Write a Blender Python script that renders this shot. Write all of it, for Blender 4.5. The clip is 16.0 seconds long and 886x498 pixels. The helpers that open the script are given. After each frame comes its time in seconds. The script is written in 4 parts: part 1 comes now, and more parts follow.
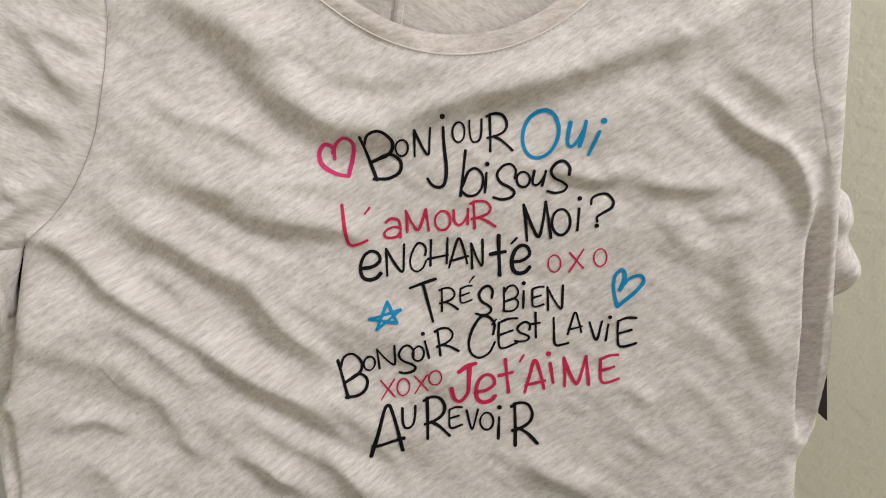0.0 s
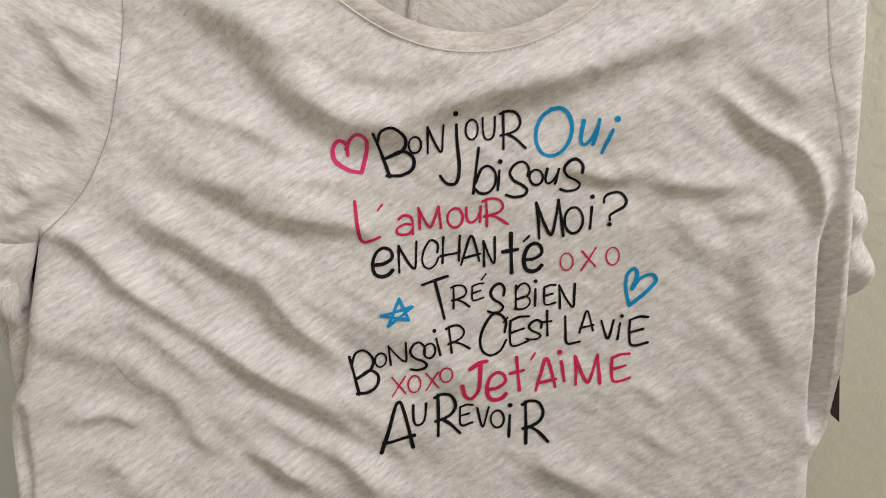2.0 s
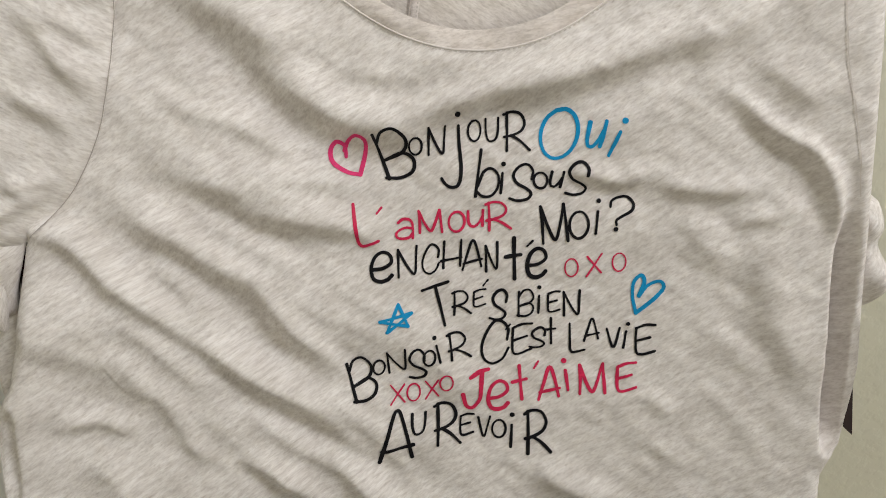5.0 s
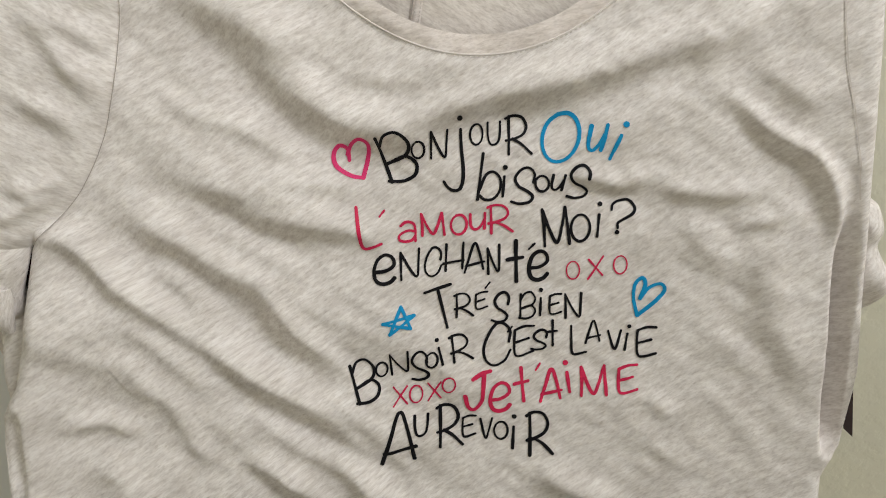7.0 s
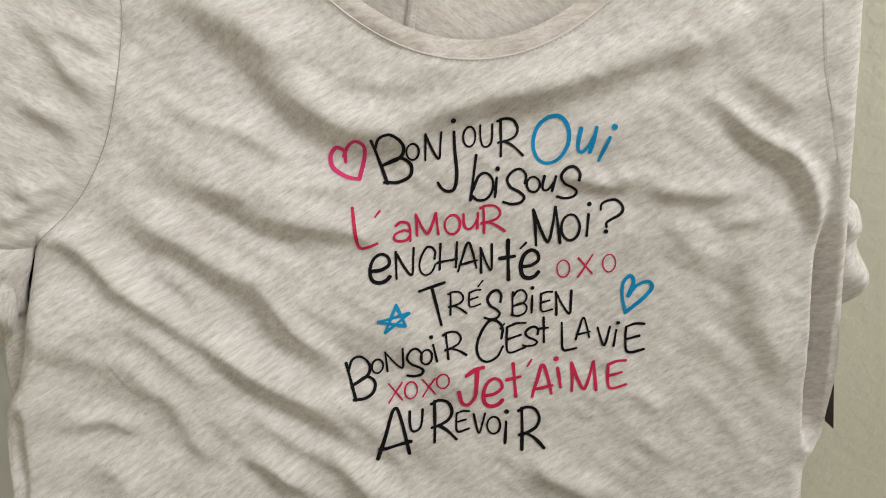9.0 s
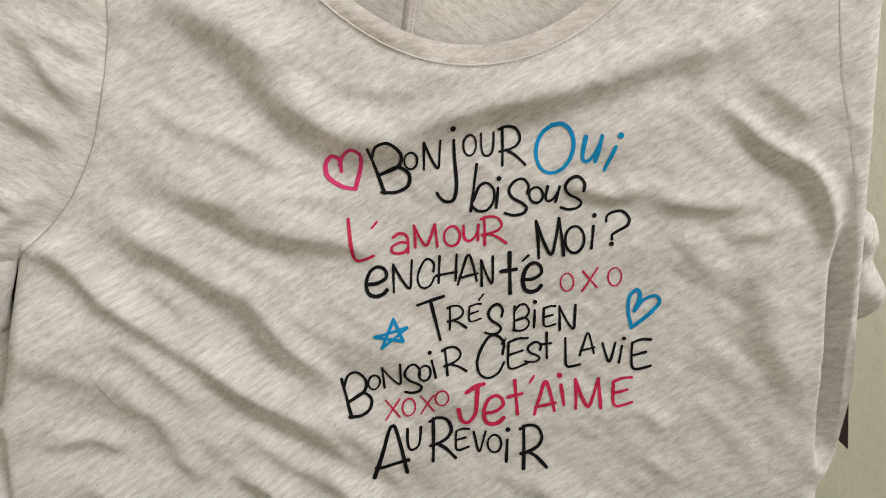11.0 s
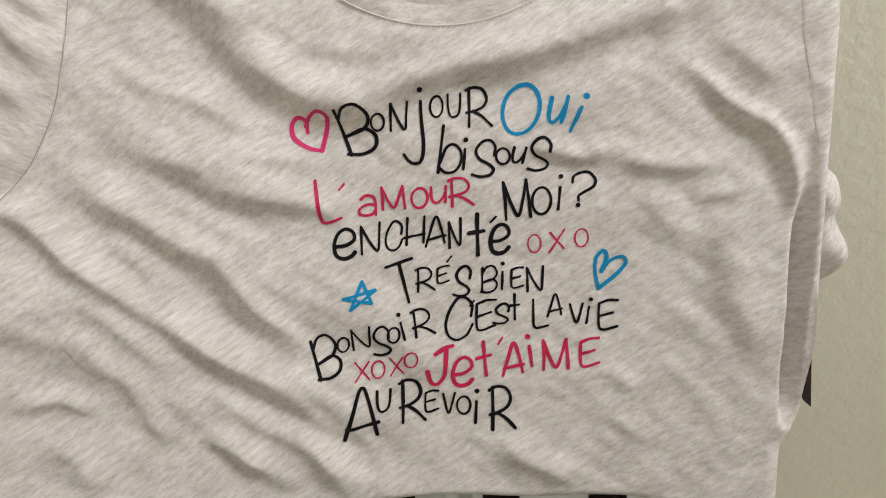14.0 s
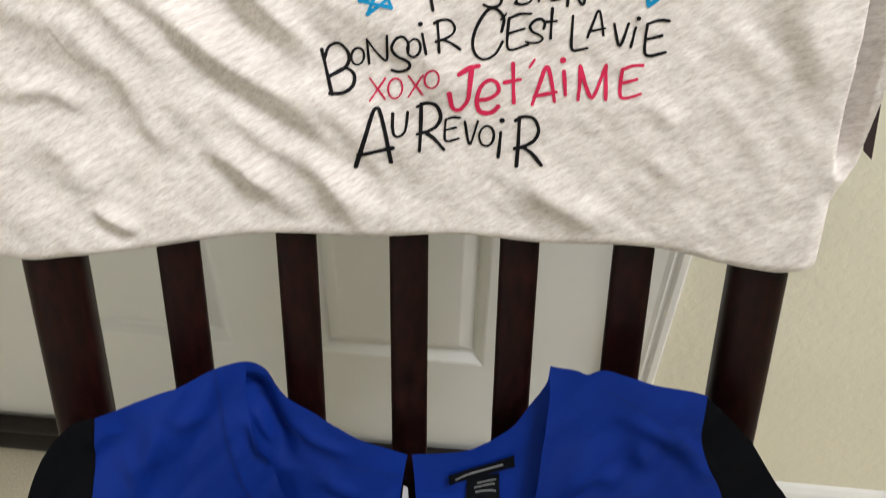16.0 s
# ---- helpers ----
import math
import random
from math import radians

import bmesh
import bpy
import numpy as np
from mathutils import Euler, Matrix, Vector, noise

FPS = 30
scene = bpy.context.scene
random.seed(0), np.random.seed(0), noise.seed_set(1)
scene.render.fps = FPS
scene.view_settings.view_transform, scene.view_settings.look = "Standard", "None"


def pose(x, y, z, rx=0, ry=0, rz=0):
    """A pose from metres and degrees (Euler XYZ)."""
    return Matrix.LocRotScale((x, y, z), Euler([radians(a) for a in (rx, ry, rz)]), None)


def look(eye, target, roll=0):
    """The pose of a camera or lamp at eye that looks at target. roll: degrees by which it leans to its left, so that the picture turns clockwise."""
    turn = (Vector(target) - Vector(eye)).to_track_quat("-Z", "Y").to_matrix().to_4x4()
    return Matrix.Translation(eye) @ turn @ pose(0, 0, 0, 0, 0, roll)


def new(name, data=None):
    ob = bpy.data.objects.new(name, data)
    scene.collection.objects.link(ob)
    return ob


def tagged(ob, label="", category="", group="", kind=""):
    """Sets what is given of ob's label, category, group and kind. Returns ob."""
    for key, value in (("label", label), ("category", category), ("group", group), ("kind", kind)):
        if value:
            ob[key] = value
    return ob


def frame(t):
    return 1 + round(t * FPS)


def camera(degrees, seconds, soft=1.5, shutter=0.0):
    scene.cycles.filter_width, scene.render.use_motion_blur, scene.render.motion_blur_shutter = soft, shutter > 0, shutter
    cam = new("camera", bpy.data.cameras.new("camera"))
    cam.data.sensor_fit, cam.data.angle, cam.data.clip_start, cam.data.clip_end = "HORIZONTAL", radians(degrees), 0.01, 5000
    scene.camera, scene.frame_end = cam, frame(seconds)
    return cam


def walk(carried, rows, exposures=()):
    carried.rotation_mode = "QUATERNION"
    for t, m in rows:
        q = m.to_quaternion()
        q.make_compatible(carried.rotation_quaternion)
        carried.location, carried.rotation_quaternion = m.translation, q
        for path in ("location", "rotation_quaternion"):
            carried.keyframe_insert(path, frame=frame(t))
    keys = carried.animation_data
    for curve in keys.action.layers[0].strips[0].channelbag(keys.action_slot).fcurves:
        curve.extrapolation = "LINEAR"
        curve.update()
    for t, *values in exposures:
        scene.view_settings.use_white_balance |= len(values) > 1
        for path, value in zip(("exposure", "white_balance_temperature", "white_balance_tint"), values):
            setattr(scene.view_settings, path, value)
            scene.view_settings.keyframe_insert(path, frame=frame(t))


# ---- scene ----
cam = camera(56.6, 16.0, soft=1.0, shutter=0.5)
METRES, EYE, TILT, LEAN, TURN = 0.232, 1.16, -31.5, 1.4, 2.0
ROWS = [
    (0.0, 0.0, 0.0, 0.0, 0.0, -0.0, 0.0),
    (0.5, -0.0013, 0.0241, -0.0018, 0.08, -0.13, -0.17),
    (1.0, -0.0075, 0.0285, 0.0076, 0.45, -0.05, -0.47),
    (1.5, -0.012, 0.0203, 0.0028, 0.5, 0.15, -0.64),
    (2.0, -0.0148, -0.0009, -0.0071, 0.47, -0.01, -0.44),
    (2.5, -0.005, 0.0299, -0.0055, 0.07, -0.26, -0.12),
    (3.0, -0.0013, 0.042, 0.0168, -0.12, -0.06, -0.32),
    (3.5, -0.0069, 0.0536, 0.0198, 0.41, -0.24, -0.71),
    (4.0, -0.0037, 0.0686, 0.0142, 0.61, -0.27, -0.78),
    (6.5, -0.0079, 0.06, 0.0166, 1.04, -0.17, -0.9),
    (7.0, -0.0041, 0.0521, 0.0151, 0.99, -0.08, -0.81),
    (7.5, -0.0062, 0.0511, 0.0168, 0.99, -0.12, -0.66),
    (8.0, -0.0241, 0.0438, 0.0127, 0.69, -0.07, -0.65),
    (8.5, -0.0234, 0.0182, 0.0038, 0.3, 0.24, -0.65),
    (9.0, -0.0275, -0.0068, -0.0009, -0.05, 0.29, -0.62),
    (11.5, -0.0031, 0.0966, 0.0371, 0.42, 0.24, -0.8),
    (12.0, 0.0039, 0.1068, 0.0345, 0.1, 0.26, -0.74),
    (12.5, 0.01, 0.0997, 0.0348, -0.13, 0.17, -0.74),
    (13.0, 0.0087, 0.0886, 0.0216, -0.41, -0.01, -0.89),
    (13.5, 0.0105, 0.0778, -0.0105, -0.69, -0.83, -0.81),
    (14.0, 0.0317, 0.0682, -0.0227, -0.79, -0.88, -0.49),
    (14.5, 0.0224, 0.1182, -0.0521, -0.78, -1.74, -0.35),
    (15.0, 0.0462, 0.2433, -0.1426, 0.55, -4.71, -0.76),
    (15.5, 0.058, 0.326, -0.33, 1.28, -8.35, -2.72),
    (16.0, 0.066, 0.2386, -0.3759, 1.63, -11.2, -3.88),
]
walk(cam, [(t, pose(0, 0, EYE, TILT, LEAN, TURN) @ pose(METRES * x, METRES * y, METRES * z, 90 + pitch, roll, yaw)) for t, x, y, z, yaw, pitch, roll in ROWS],
     [(0.0, 0.0, 6500, 10), (4.0, 0.0, 6500, 8), (7.0, 0.0, 6500, 6), (13.0, 0.0, 6500, 6), (14.5, 0.0, 6500, 10), (15.0, 0.12, 6500, 11), (15.5, 0.36, 6500, 10), (16.0, 0.6, 6450, 9)])

# ---- world and light: daylight from a window in the right-hand wall ----
world = bpy.data.worlds.new("world")
scene.world = world
world.use_nodes = True
sky = world.node_tree.nodes.new("ShaderNodeTexSky")
sky.sky_type, sky.sun_disc, sky.sun_elevation, sky.sun_rotation = "NISHITA", False, radians(40), radians(120)
world.node_tree.links.new(sky.outputs[0], world.node_tree.nodes["Background"].inputs[0])
world.node_tree.nodes["Background"].inputs[1].default_value = 0.1
WIN_X, WIN_Y, WIN_Z, WIN_W, WIN_H = 1.1, -0.12, 2.42, 0.6, 0.6
lamp = bpy.data.lights.new("window_daylight", "AREA")
lamp.shape, lamp.size, lamp.size_y, lamp.energy, lamp.color = "RECTANGLE", WIN_W, WIN_H, 22.3, (0.955, 0.945, 1.02)
new("window_daylight", lamp).matrix_world = look((WIN_X - 0.12, WIN_Y, WIN_Z), (0.0, 0.42, 0.95))


# an added fill lamp, fainter, in an unseen opening of the wall behind the camera
FILL_X, FILL_Z, FILL_W, FILL_H = -0.8, 1.3, 1.2, 1.2
faint = bpy.data.lights.new("fill_lamp_behind", "AREA")
faint.shape, faint.size, faint.size_y, faint.energy, faint.color = "RECTANGLE", FILL_W, FILL_H, 8.0, (0.955, 0.945, 1.02)
new("fill_lamp_behind", faint).matrix_world = look((FILL_X, -3.45, FILL_Z), (FILL_X, -1.0, FILL_Z))


# ---- materials ----
def material(name, rough=0.6, metal=0.0):
    m = bpy.data.materials.new(name)
    m.use_nodes = True
    b = m.node_tree.nodes["Principled BSDF"]
    b.inputs["Roughness"].default_value, b.inputs["Metallic"].default_value = rough, metal
    return m, m.node_tree, b


def noise_node(nt, coord, scale, detail=3.0, rough=0.55, stretch=(1, 1, 1), turn=0.0):
    mp = nt.nodes.new("ShaderNodeMapping")
    mp.vector_type = "TEXTURE"
    mp.inputs["Scale"].default_value = [1 / k for k in stretch]
    mp.inputs["Rotation"].default_value = (0, 0, radians(turn))
    n = nt.nodes.new("ShaderNodeTexNoise")
    n.inputs["Scale"].default_value, n.inputs["Detail"].default_value, n.inputs["Roughness"].default_value = scale, detail, rough
    nt.links.new(coord, mp.inputs[0])
    nt.links.new(mp.outputs[0], n.inputs["Vector"])
    return n.outputs["Fac"]


def ramp(nt, fac, *stops):
    r = nt.nodes.new("ShaderNodeValToRGB")
    while len(r.color_ramp.elements) < len(stops):
        r.color_ramp.elements.new(0.5)
    for e, (p, c) in zip(r.color_ramp.elements, stops):
        e.position, e.color = p, (*c, 1)
    nt.links.new(fac, r.inputs[0])
    return r.outputs[0]


def mix(nt, a, b, fac, mode="MULTIPLY"):
    n = nt.nodes.new("ShaderNodeMix")
    n.data_type, n.blend_type = "RGBA", mode
    n.inputs[0].default_value = fac
    nt.links.new(a, n.inputs[6])
    nt.links.new(b, n.inputs[7])
    return n.outputs[2]


def bump(nt, bsdf, fac, strength, dist, before=None):
    n = nt.nodes.new("ShaderNodeBump")
    n.inputs["Strength"].default_value, n.inputs["Distance"].default_value = strength, dist
    nt.links.new(fac, n.inputs["Height"])
    if before:
        nt.links.new(before, n.inputs["Normal"])
    nt.links.new(n.outputs[0], bsdf.inputs["Normal"])
    return n.outputs[0]


def coords(nt, which="Object"):
    return nt.nodes.new("ShaderNodeTexCoord").outputs[which]


def heather(name, turn, tone=(1.0, 1.0, 1.0)):
    """Oatmeal melange jersey: short slanting flecks of grey and beige yarn, metres in the UV map."""
    m, nt, b = material(name, 0.92)
    uv = coords(nt, "UV")
    flecks = noise_node(nt, uv, 1.0, 3, 0.55, (105, 330, 1), turn)
    fine = noise_node(nt, uv, 1.0, 2, 0.5, (320, 900, 1), turn + 4)
    broad = noise_node(nt, uv, 1.0, 3, 0.5, (16, 48, 1), turn - 5)
    base = ramp(nt, flecks, (0.30, (0.665 * tone[0], 0.612 * tone[1], 0.566 * tone[2])), (0.45, (0.755 * tone[0], 0.705 * tone[1], 0.658 * tone[2])),
                (0.64, (0.87 * tone[0], 0.828 * tone[1], 0.787 * tone[2])))
    c = mix(nt, base, ramp(nt, fine, (0.38, (0.86, 0.85, 0.84)), (0.54, (1, 1, 1))), 0.8)
    specks = noise_node(nt, uv, 1.0, 2, 0.5, (200, 560, 1), turn + 6)
    c = mix(nt, c, ramp(nt, specks, (0.27, (0.68, 0.63, 0.58)), (0.40, (1, 1, 1))), 0.45)
    c = mix(nt, c, ramp(nt, broad, (0.34, (0.84, 0.83, 0.82)), (0.60, (1, 1, 1))), 0.7)
    nt.links.new(c, b.inputs["Base Color"])
    b.inputs["Sheen Weight"].default_value = 0.15
    b.inputs["Specular IOR Level"].default_value = 0.2
    first = bump(nt, b, flecks, 0.1, 0.0004)
    bump(nt, b, noise_node(nt, uv, 1.0, 2, 0.5, (1800, 1800, 1)), 0.25, 0.0003, first)
    return m


def ink(name, colour):
    m, nt, b = material(name, 0.6)
    b.inputs["Specular IOR Level"].default_value = 0.2
    n = noise_node(nt, coords(nt), 900, 2)
    lo = tuple(v * 0.8 for v in colour)
    nt.links.new(ramp(nt, n, (0.3, lo), (0.65, colour)), b.inputs["Base Color"])
    bump(nt, b, n, 0.15, 0.0002)
    return m


def cloth(name, colour, rough, sheen=0.2, weave=1600):
    m, nt, b = material(name, rough)
    co = coords(nt)
    n = noise_node(nt, co, 9, 3)
    lo, hi = tuple(v * 0.82 for v in colour), tuple(min(1, v * 1.12) for v in colour)
    nt.links.new(ramp(nt, n, (0.3, lo), (0.7, hi)), b.inputs["Base Color"])
    b.inputs["Sheen Weight"].default_value = sheen
    b.inputs["Specular IOR Level"].default_value = 0.3 if max(colour) > 0.3 else 0.14 if max(colour) > 0.1 else 0.05
    bump(nt, b, noise_node(nt, co, weave, 2), 0.35, 0.0003)
    return m


def wood():
    """Espresso-stained wood with a satin lacquer and reddish grain."""
    m, nt, b = material("espresso_wood", 0.42)
    co = coords(nt)
    grain = noise_node(nt, co, 1.0, 5, 0.65, (190, 190, 7))
    broad = noise_node(nt, co, 1.0, 2, 0.5, (25, 25, 3))
    c = mix(nt, ramp(nt, grain, (0.3, (0.004, 0.0011, 0.0010)), (0.6, (0.018, 0.0038, 0.0026)), (0.8, (0.032, 0.0072, 0.0045))),
            ramp(nt, broad, (0.3, (0.65, 0.6, 0.6)), (0.7, (1, 1, 1))), 1.0)
    nt.links.new(c, b.inputs["Base Color"])
    nt.links.new(ramp(nt, grain, (0.3, (0.38,) * 3), (0.8, (0.55,) * 3)), b.inputs["Roughness"])
    b.inputs["Specular IOR Level"].default_value = 0.16
    bump(nt, b, grain, 0.08, 0.0006)
    return m


def plaster():
    """Cream wall paint over a knock-down texture."""
    m, nt, b = material("cream_wall_paint", 0.7)
    co = coords(nt)
    lumps = noise_node(nt, co, 70, 3, 0.55)
    n = noise_node(nt, co, 3, 3)
    nt.links.new(ramp(nt, n, (0.3, (0.81, 0.78, 0.63)), (0.7, (0.85, 0.82, 0.67))), b.inputs["Base Color"])
    flat = ramp(nt, lumps, (0.42, (0, 0, 0)), (0.58, (1, 1, 1)))
    bump(nt, b, flat, 0.2, 0.002)
    return m


def paint(name, colour, rough):
    m, nt, b = material(name, rough)
    co = coords(nt)
    n = noise_node(nt, co, 6, 4)
    nt.links.new(ramp(nt, n, (0.3, tuple(v * 0.95 for v in colour)), (0.7, colour)), b.inputs["Base Color"])
    bump(nt, b, noise_node(nt, co, 1.0, 3, 0.5, (260, 260, 30)), 0.08, 0.0006)
    return m


def carpet():
    m, nt, b = material("beige_carpet", 0.95)
    co = coords(nt)
    n = noise_node(nt, co, 260, 3, 0.7)
    nt.links.new(ramp(nt, n, (0.3, (0.68, 0.62, 0.49)), (0.7, (0.84, 0.78, 0.64))), b.inputs["Base Color"])
    bump(nt, b, n, 0.45, 0.005)
    return m


JERSEY = heather("oatmeal_jersey", 30)
JERSEY_SLEEVE = heather("oatmeal_jersey_sleeve", -33)
JERSEY_BAND = heather("oatmeal_jersey_band", 8, (0.98, 0.95, 0.93))
JERSEY_INSIDE = heather("oatmeal_jersey_inside", -35, (0.97, 0.95, 0.92))
SEAM = cloth("arm_seam_thread", (0.45, 0.40, 0.355), 0.9)
THREAD = cloth("grey_beige_thread", (0.66, 0.60, 0.54), 0.9)
CORD = cloth("pale_seam_cord", (0.80, 0.74, 0.68), 0.9)
INK_BLACK = ink("black_print", (0.0042, 0.0036, 0.0055))
INK_PINK = ink("pink_print", (0.80, 0.045, 0.19))
INK_RED = ink("red_print", (0.67, 0.024, 0.092))
INK_BLUE = ink("blue_print", (0.008, 0.30, 0.60))
WOOD = wood()
WALL = plaster()
CEILING = paint("ceiling_white", (0.78, 0.77, 0.74), 0.8)
DOOR = paint("door_white", (0.785, 0.79, 0.76), 0.45)
TRIM = paint("trim_white", (0.86, 0.855, 0.83), 0.4)
CARPET = carpet()
BLUE = cloth("royal_blue_crepe", (0.003, 0.026, 0.24), 0.55, 0.0)
BLUE_SEAM = cloth("blue_seam_thread", (0.003, 0.018, 0.17), 0.7)
BLACK = cloth("black_crepe", (0.0045, 0.005, 0.0065), 0.75, 0.0)
LABEL = cloth("black_satin_label", (0.006, 0.007, 0.009), 0.4, 0.0)
WHITE = cloth("off_white_tag", (0.62, 0.62, 0.63), 0.7, 0.0)
GREY = cloth("grey_tag_print", (0.30, 0.30, 0.31), 0.7, 0.0)
DARK = cloth("dark_draught_stopper_cloth", (0.022, 0.018, 0.015), 0.75, 0.1)
CARD = cloth("dark_swing_tag_card", (0.045, 0.032, 0.030), 0.5, 0.0)


# ---- building helpers ----
def mesh_from(name, verts, faces, mat, smooth=True, uvs=None):
    me = bpy.data.meshes.new(name)
    me.from_pydata([tuple(v) for v in verts], [], faces)
    me.materials.append(mat)
    if smooth:
        me.polygons.foreach_set("use_smooth", [True] * len(me.polygons))
    if uvs is not None:
        layer = me.uv_layers.new(name="UVMap")
        idx = np.empty(len(me.loops), dtype=np.int32)
        me.loops.foreach_get("vertex_index", idx)
        layer.data.foreach_set("uv", np.asarray(uvs, dtype=np.float32)[idx].ravel())
    me.update()
    return me


def part(name, bm, mat, parent, label=""):
    """Links a bmesh or a mesh as one object under a thing or a part."""
    if isinstance(bm, bmesh.types.BMesh):
        me = bpy.data.meshes.new(name)
        bm.to_mesh(me)
        bm.free()
        me.materials.append(mat)
    else:
        me = bm
    ob = new(name, me)
    ob.parent = parent
    return tagged(ob, label)


def box(x0, x1, y0, y1, z0, z1, bevel=0.0, seg=2):
    bm = bmesh.new()
    bmesh.ops.create_cube(bm, size=1.0, matrix=Matrix.Translation(((x0 + x1) / 2, (y0 + y1) / 2, (z0 + z1) / 2)) @ Matrix.Diagonal((x1 - x0, y1 - y0, z1 - z0, 1)))
    if bevel:
        bmesh.ops.bevel(bm, geom=bm.edges[:], offset=bevel, segments=seg, affect="EDGES", profile=0.5)
        for f in bm.faces:
            f.smooth = True
    return bm


def grid_faces(nr, nc):
    return [(r * nc + c, r * nc + c + 1, (r + 1) * nc + c + 1, (r + 1) * nc + c) for r in range(nr - 1) for c in range(nc - 1)]


def spline(pts, n, closed=False):
    """n points along a smooth curve through pts."""
    p = np.array(pts, dtype=float)
    if len(p) == 2:
        return p[0] + np.linspace(0, 1, n)[:, None] * (p[1] - p[0])
    ext = np.vstack([p[-1], p, p[0], p[1]]) if closed else np.vstack([2 * p[0] - p[1], p, 2 * p[-1] - p[-2]])
    segs = len(p) if closed else len(p) - 1
    length = np.linalg.norm(np.diff(ext[1:segs + 2], axis=0), axis=1)
    at = np.concatenate([[0], np.cumsum(length)])
    s = np.linspace(0, at[-1] * (1 - 1e-9), n)
    i = np.clip(np.searchsorted(at, s, side="right") - 1, 0, segs - 1)
    t = ((s - at[i]) / np.maximum(length[i], 1e-9))[:, None]
    a, b, c, d = ext[i], ext[i + 1], ext[i + 2], ext[i + 3]
    return 0.5 * (2 * b + (c - a) * t + (2 * a - 5 * b + 4 * c - d) * t ** 2 + (3 * b - a - 3 * c + d) * t ** 3)


# ---- the room ----
ROOM_X0, ROOM_X1, ROOM_Y0, WALL_Y, ROOM_H = -1.7, WIN_X, -3.4, 0.640, 2.9
PANEL_R = 0.016
DOOR_X0, DOOR_X1, DOOR_H, DOOR_Y = -0.775, 0.160, 2.04, 0.655


def structure(name, bm, mat, label, category):
    return tagged(part(name, bm, mat, None, label), category=category, kind="structure")


floor = structure("floor", box(ROOM_X0 - 0.1, ROOM_X1 + 0.1, ROOM_Y0 - 0.1, WALL_Y + 0.12, -0.1, 0.0), CARPET, "beige cut-pile carpet floor", "floor")
structure("ceiling", box(ROOM_X0 - 0.1, ROOM_X1 + 0.1, ROOM_Y0 - 0.1, WALL_Y + 0.12, ROOM_H, ROOM_H + 0.1), CEILING, "plain white painted ceiling", "ceiling")


def joined_boxes(*dims):
    bm = bmesh.new()
    for d in dims:
        b = box(*d)
        me = bpy.data.meshes.new("piece")
        b.to_mesh(me)
        b.free()
        bm.from_mesh(me)
        bpy.data.meshes.remove(me)
    return bm


JX0, JX1 = DOOR_X0 - 0.012, DOOR_X1 + 0.012
structure("wall_north", joined_boxes((ROOM_X0, JX0, WALL_Y, WALL_Y + 0.12, 0, ROOM_H), (JX1, ROOM_X1, WALL_Y, WALL_Y + 0.12, 0, ROOM_H), (JX0, JX1, WALL_Y, WALL_Y + 0.12, DOOR_H + 0.012, ROOM_H)),
          WALL, "cream painted wall with knock-down texture", "wall")
# unseen opening in the south wall, made only for the added fill lamp
sx0, sx1, sz0, sz1 = FILL_X - FILL_W / 2 - 0.01, FILL_X + FILL_W / 2 + 0.01, FILL_Z - FILL_H / 2 - 0.01, FILL_Z + FILL_H / 2 + 0.01
structure("wall_south", joined_boxes((ROOM_X0, sx0, ROOM_Y0 - 0.1, ROOM_Y0, 0, ROOM_H), (sx1, ROOM_X1, ROOM_Y0 - 0.1, ROOM_Y0, 0, ROOM_H),
                                     (sx0, sx1, ROOM_Y0 - 0.1, ROOM_Y0, 0, sz0), (sx0, sx1, ROOM_Y0 - 0.1, ROOM_Y0, sz1, ROOM_H)), WALL, "cream painted wall with an unseen opening for an area lamp", "wall")
# unseen; stands close so that it bounces light onto the door's left
structure("wall_west", box(ROOM_X0 - 0.1, ROOM_X0, ROOM_Y0 - 0.1, WALL_Y + 0.12, 0, ROOM_H), WALL, "unseen cream painted plain wall", "wall")
wy0, wy1, wz0, wz1 = WIN_Y - WIN_W / 2 - 0.01, WIN_Y + WIN_W / 2 + 0.01, WIN_Z - WIN_H / 2 - 0.01, WIN_Z + WIN_H / 2 + 0.01
structure("wall_east", joined_boxes((ROOM_X1, ROOM_X1 + 0.1, ROOM_Y0 - 0.1, wy0, 0, ROOM_H), (ROOM_X1, ROOM_X1 + 0.1, wy1, WALL_Y + 0.12, 0, ROOM_H),
                                    (ROOM_X1, ROOM_X1 + 0.1, wy0, wy1, 0, wz0), (ROOM_X1, ROOM_X1 + 0.1, wy0, wy1, wz1, ROOM_H)), WALL, "cream painted wall with an unseen opening for an area lamp", "wall")


def profile_strip(name, outline, along, length, mat, parent):
    """A moulding: outline of (across, out) pairs carried over length by the frame along (a 4x4)."""
    n = len(outline)
    verts = [along @ Vector((a, o, l)) for l in (0, length) for a, o in outline]
    faces = [(i, (i + 1) % n, n + (i + 1) % n, n + i) for i in range(n)] + [tuple(range(n))[::-1], tuple(range(n, 2 * n))]
    return part(name, mesh_from(name, verts, faces, mat, smooth=False), mat, parent)


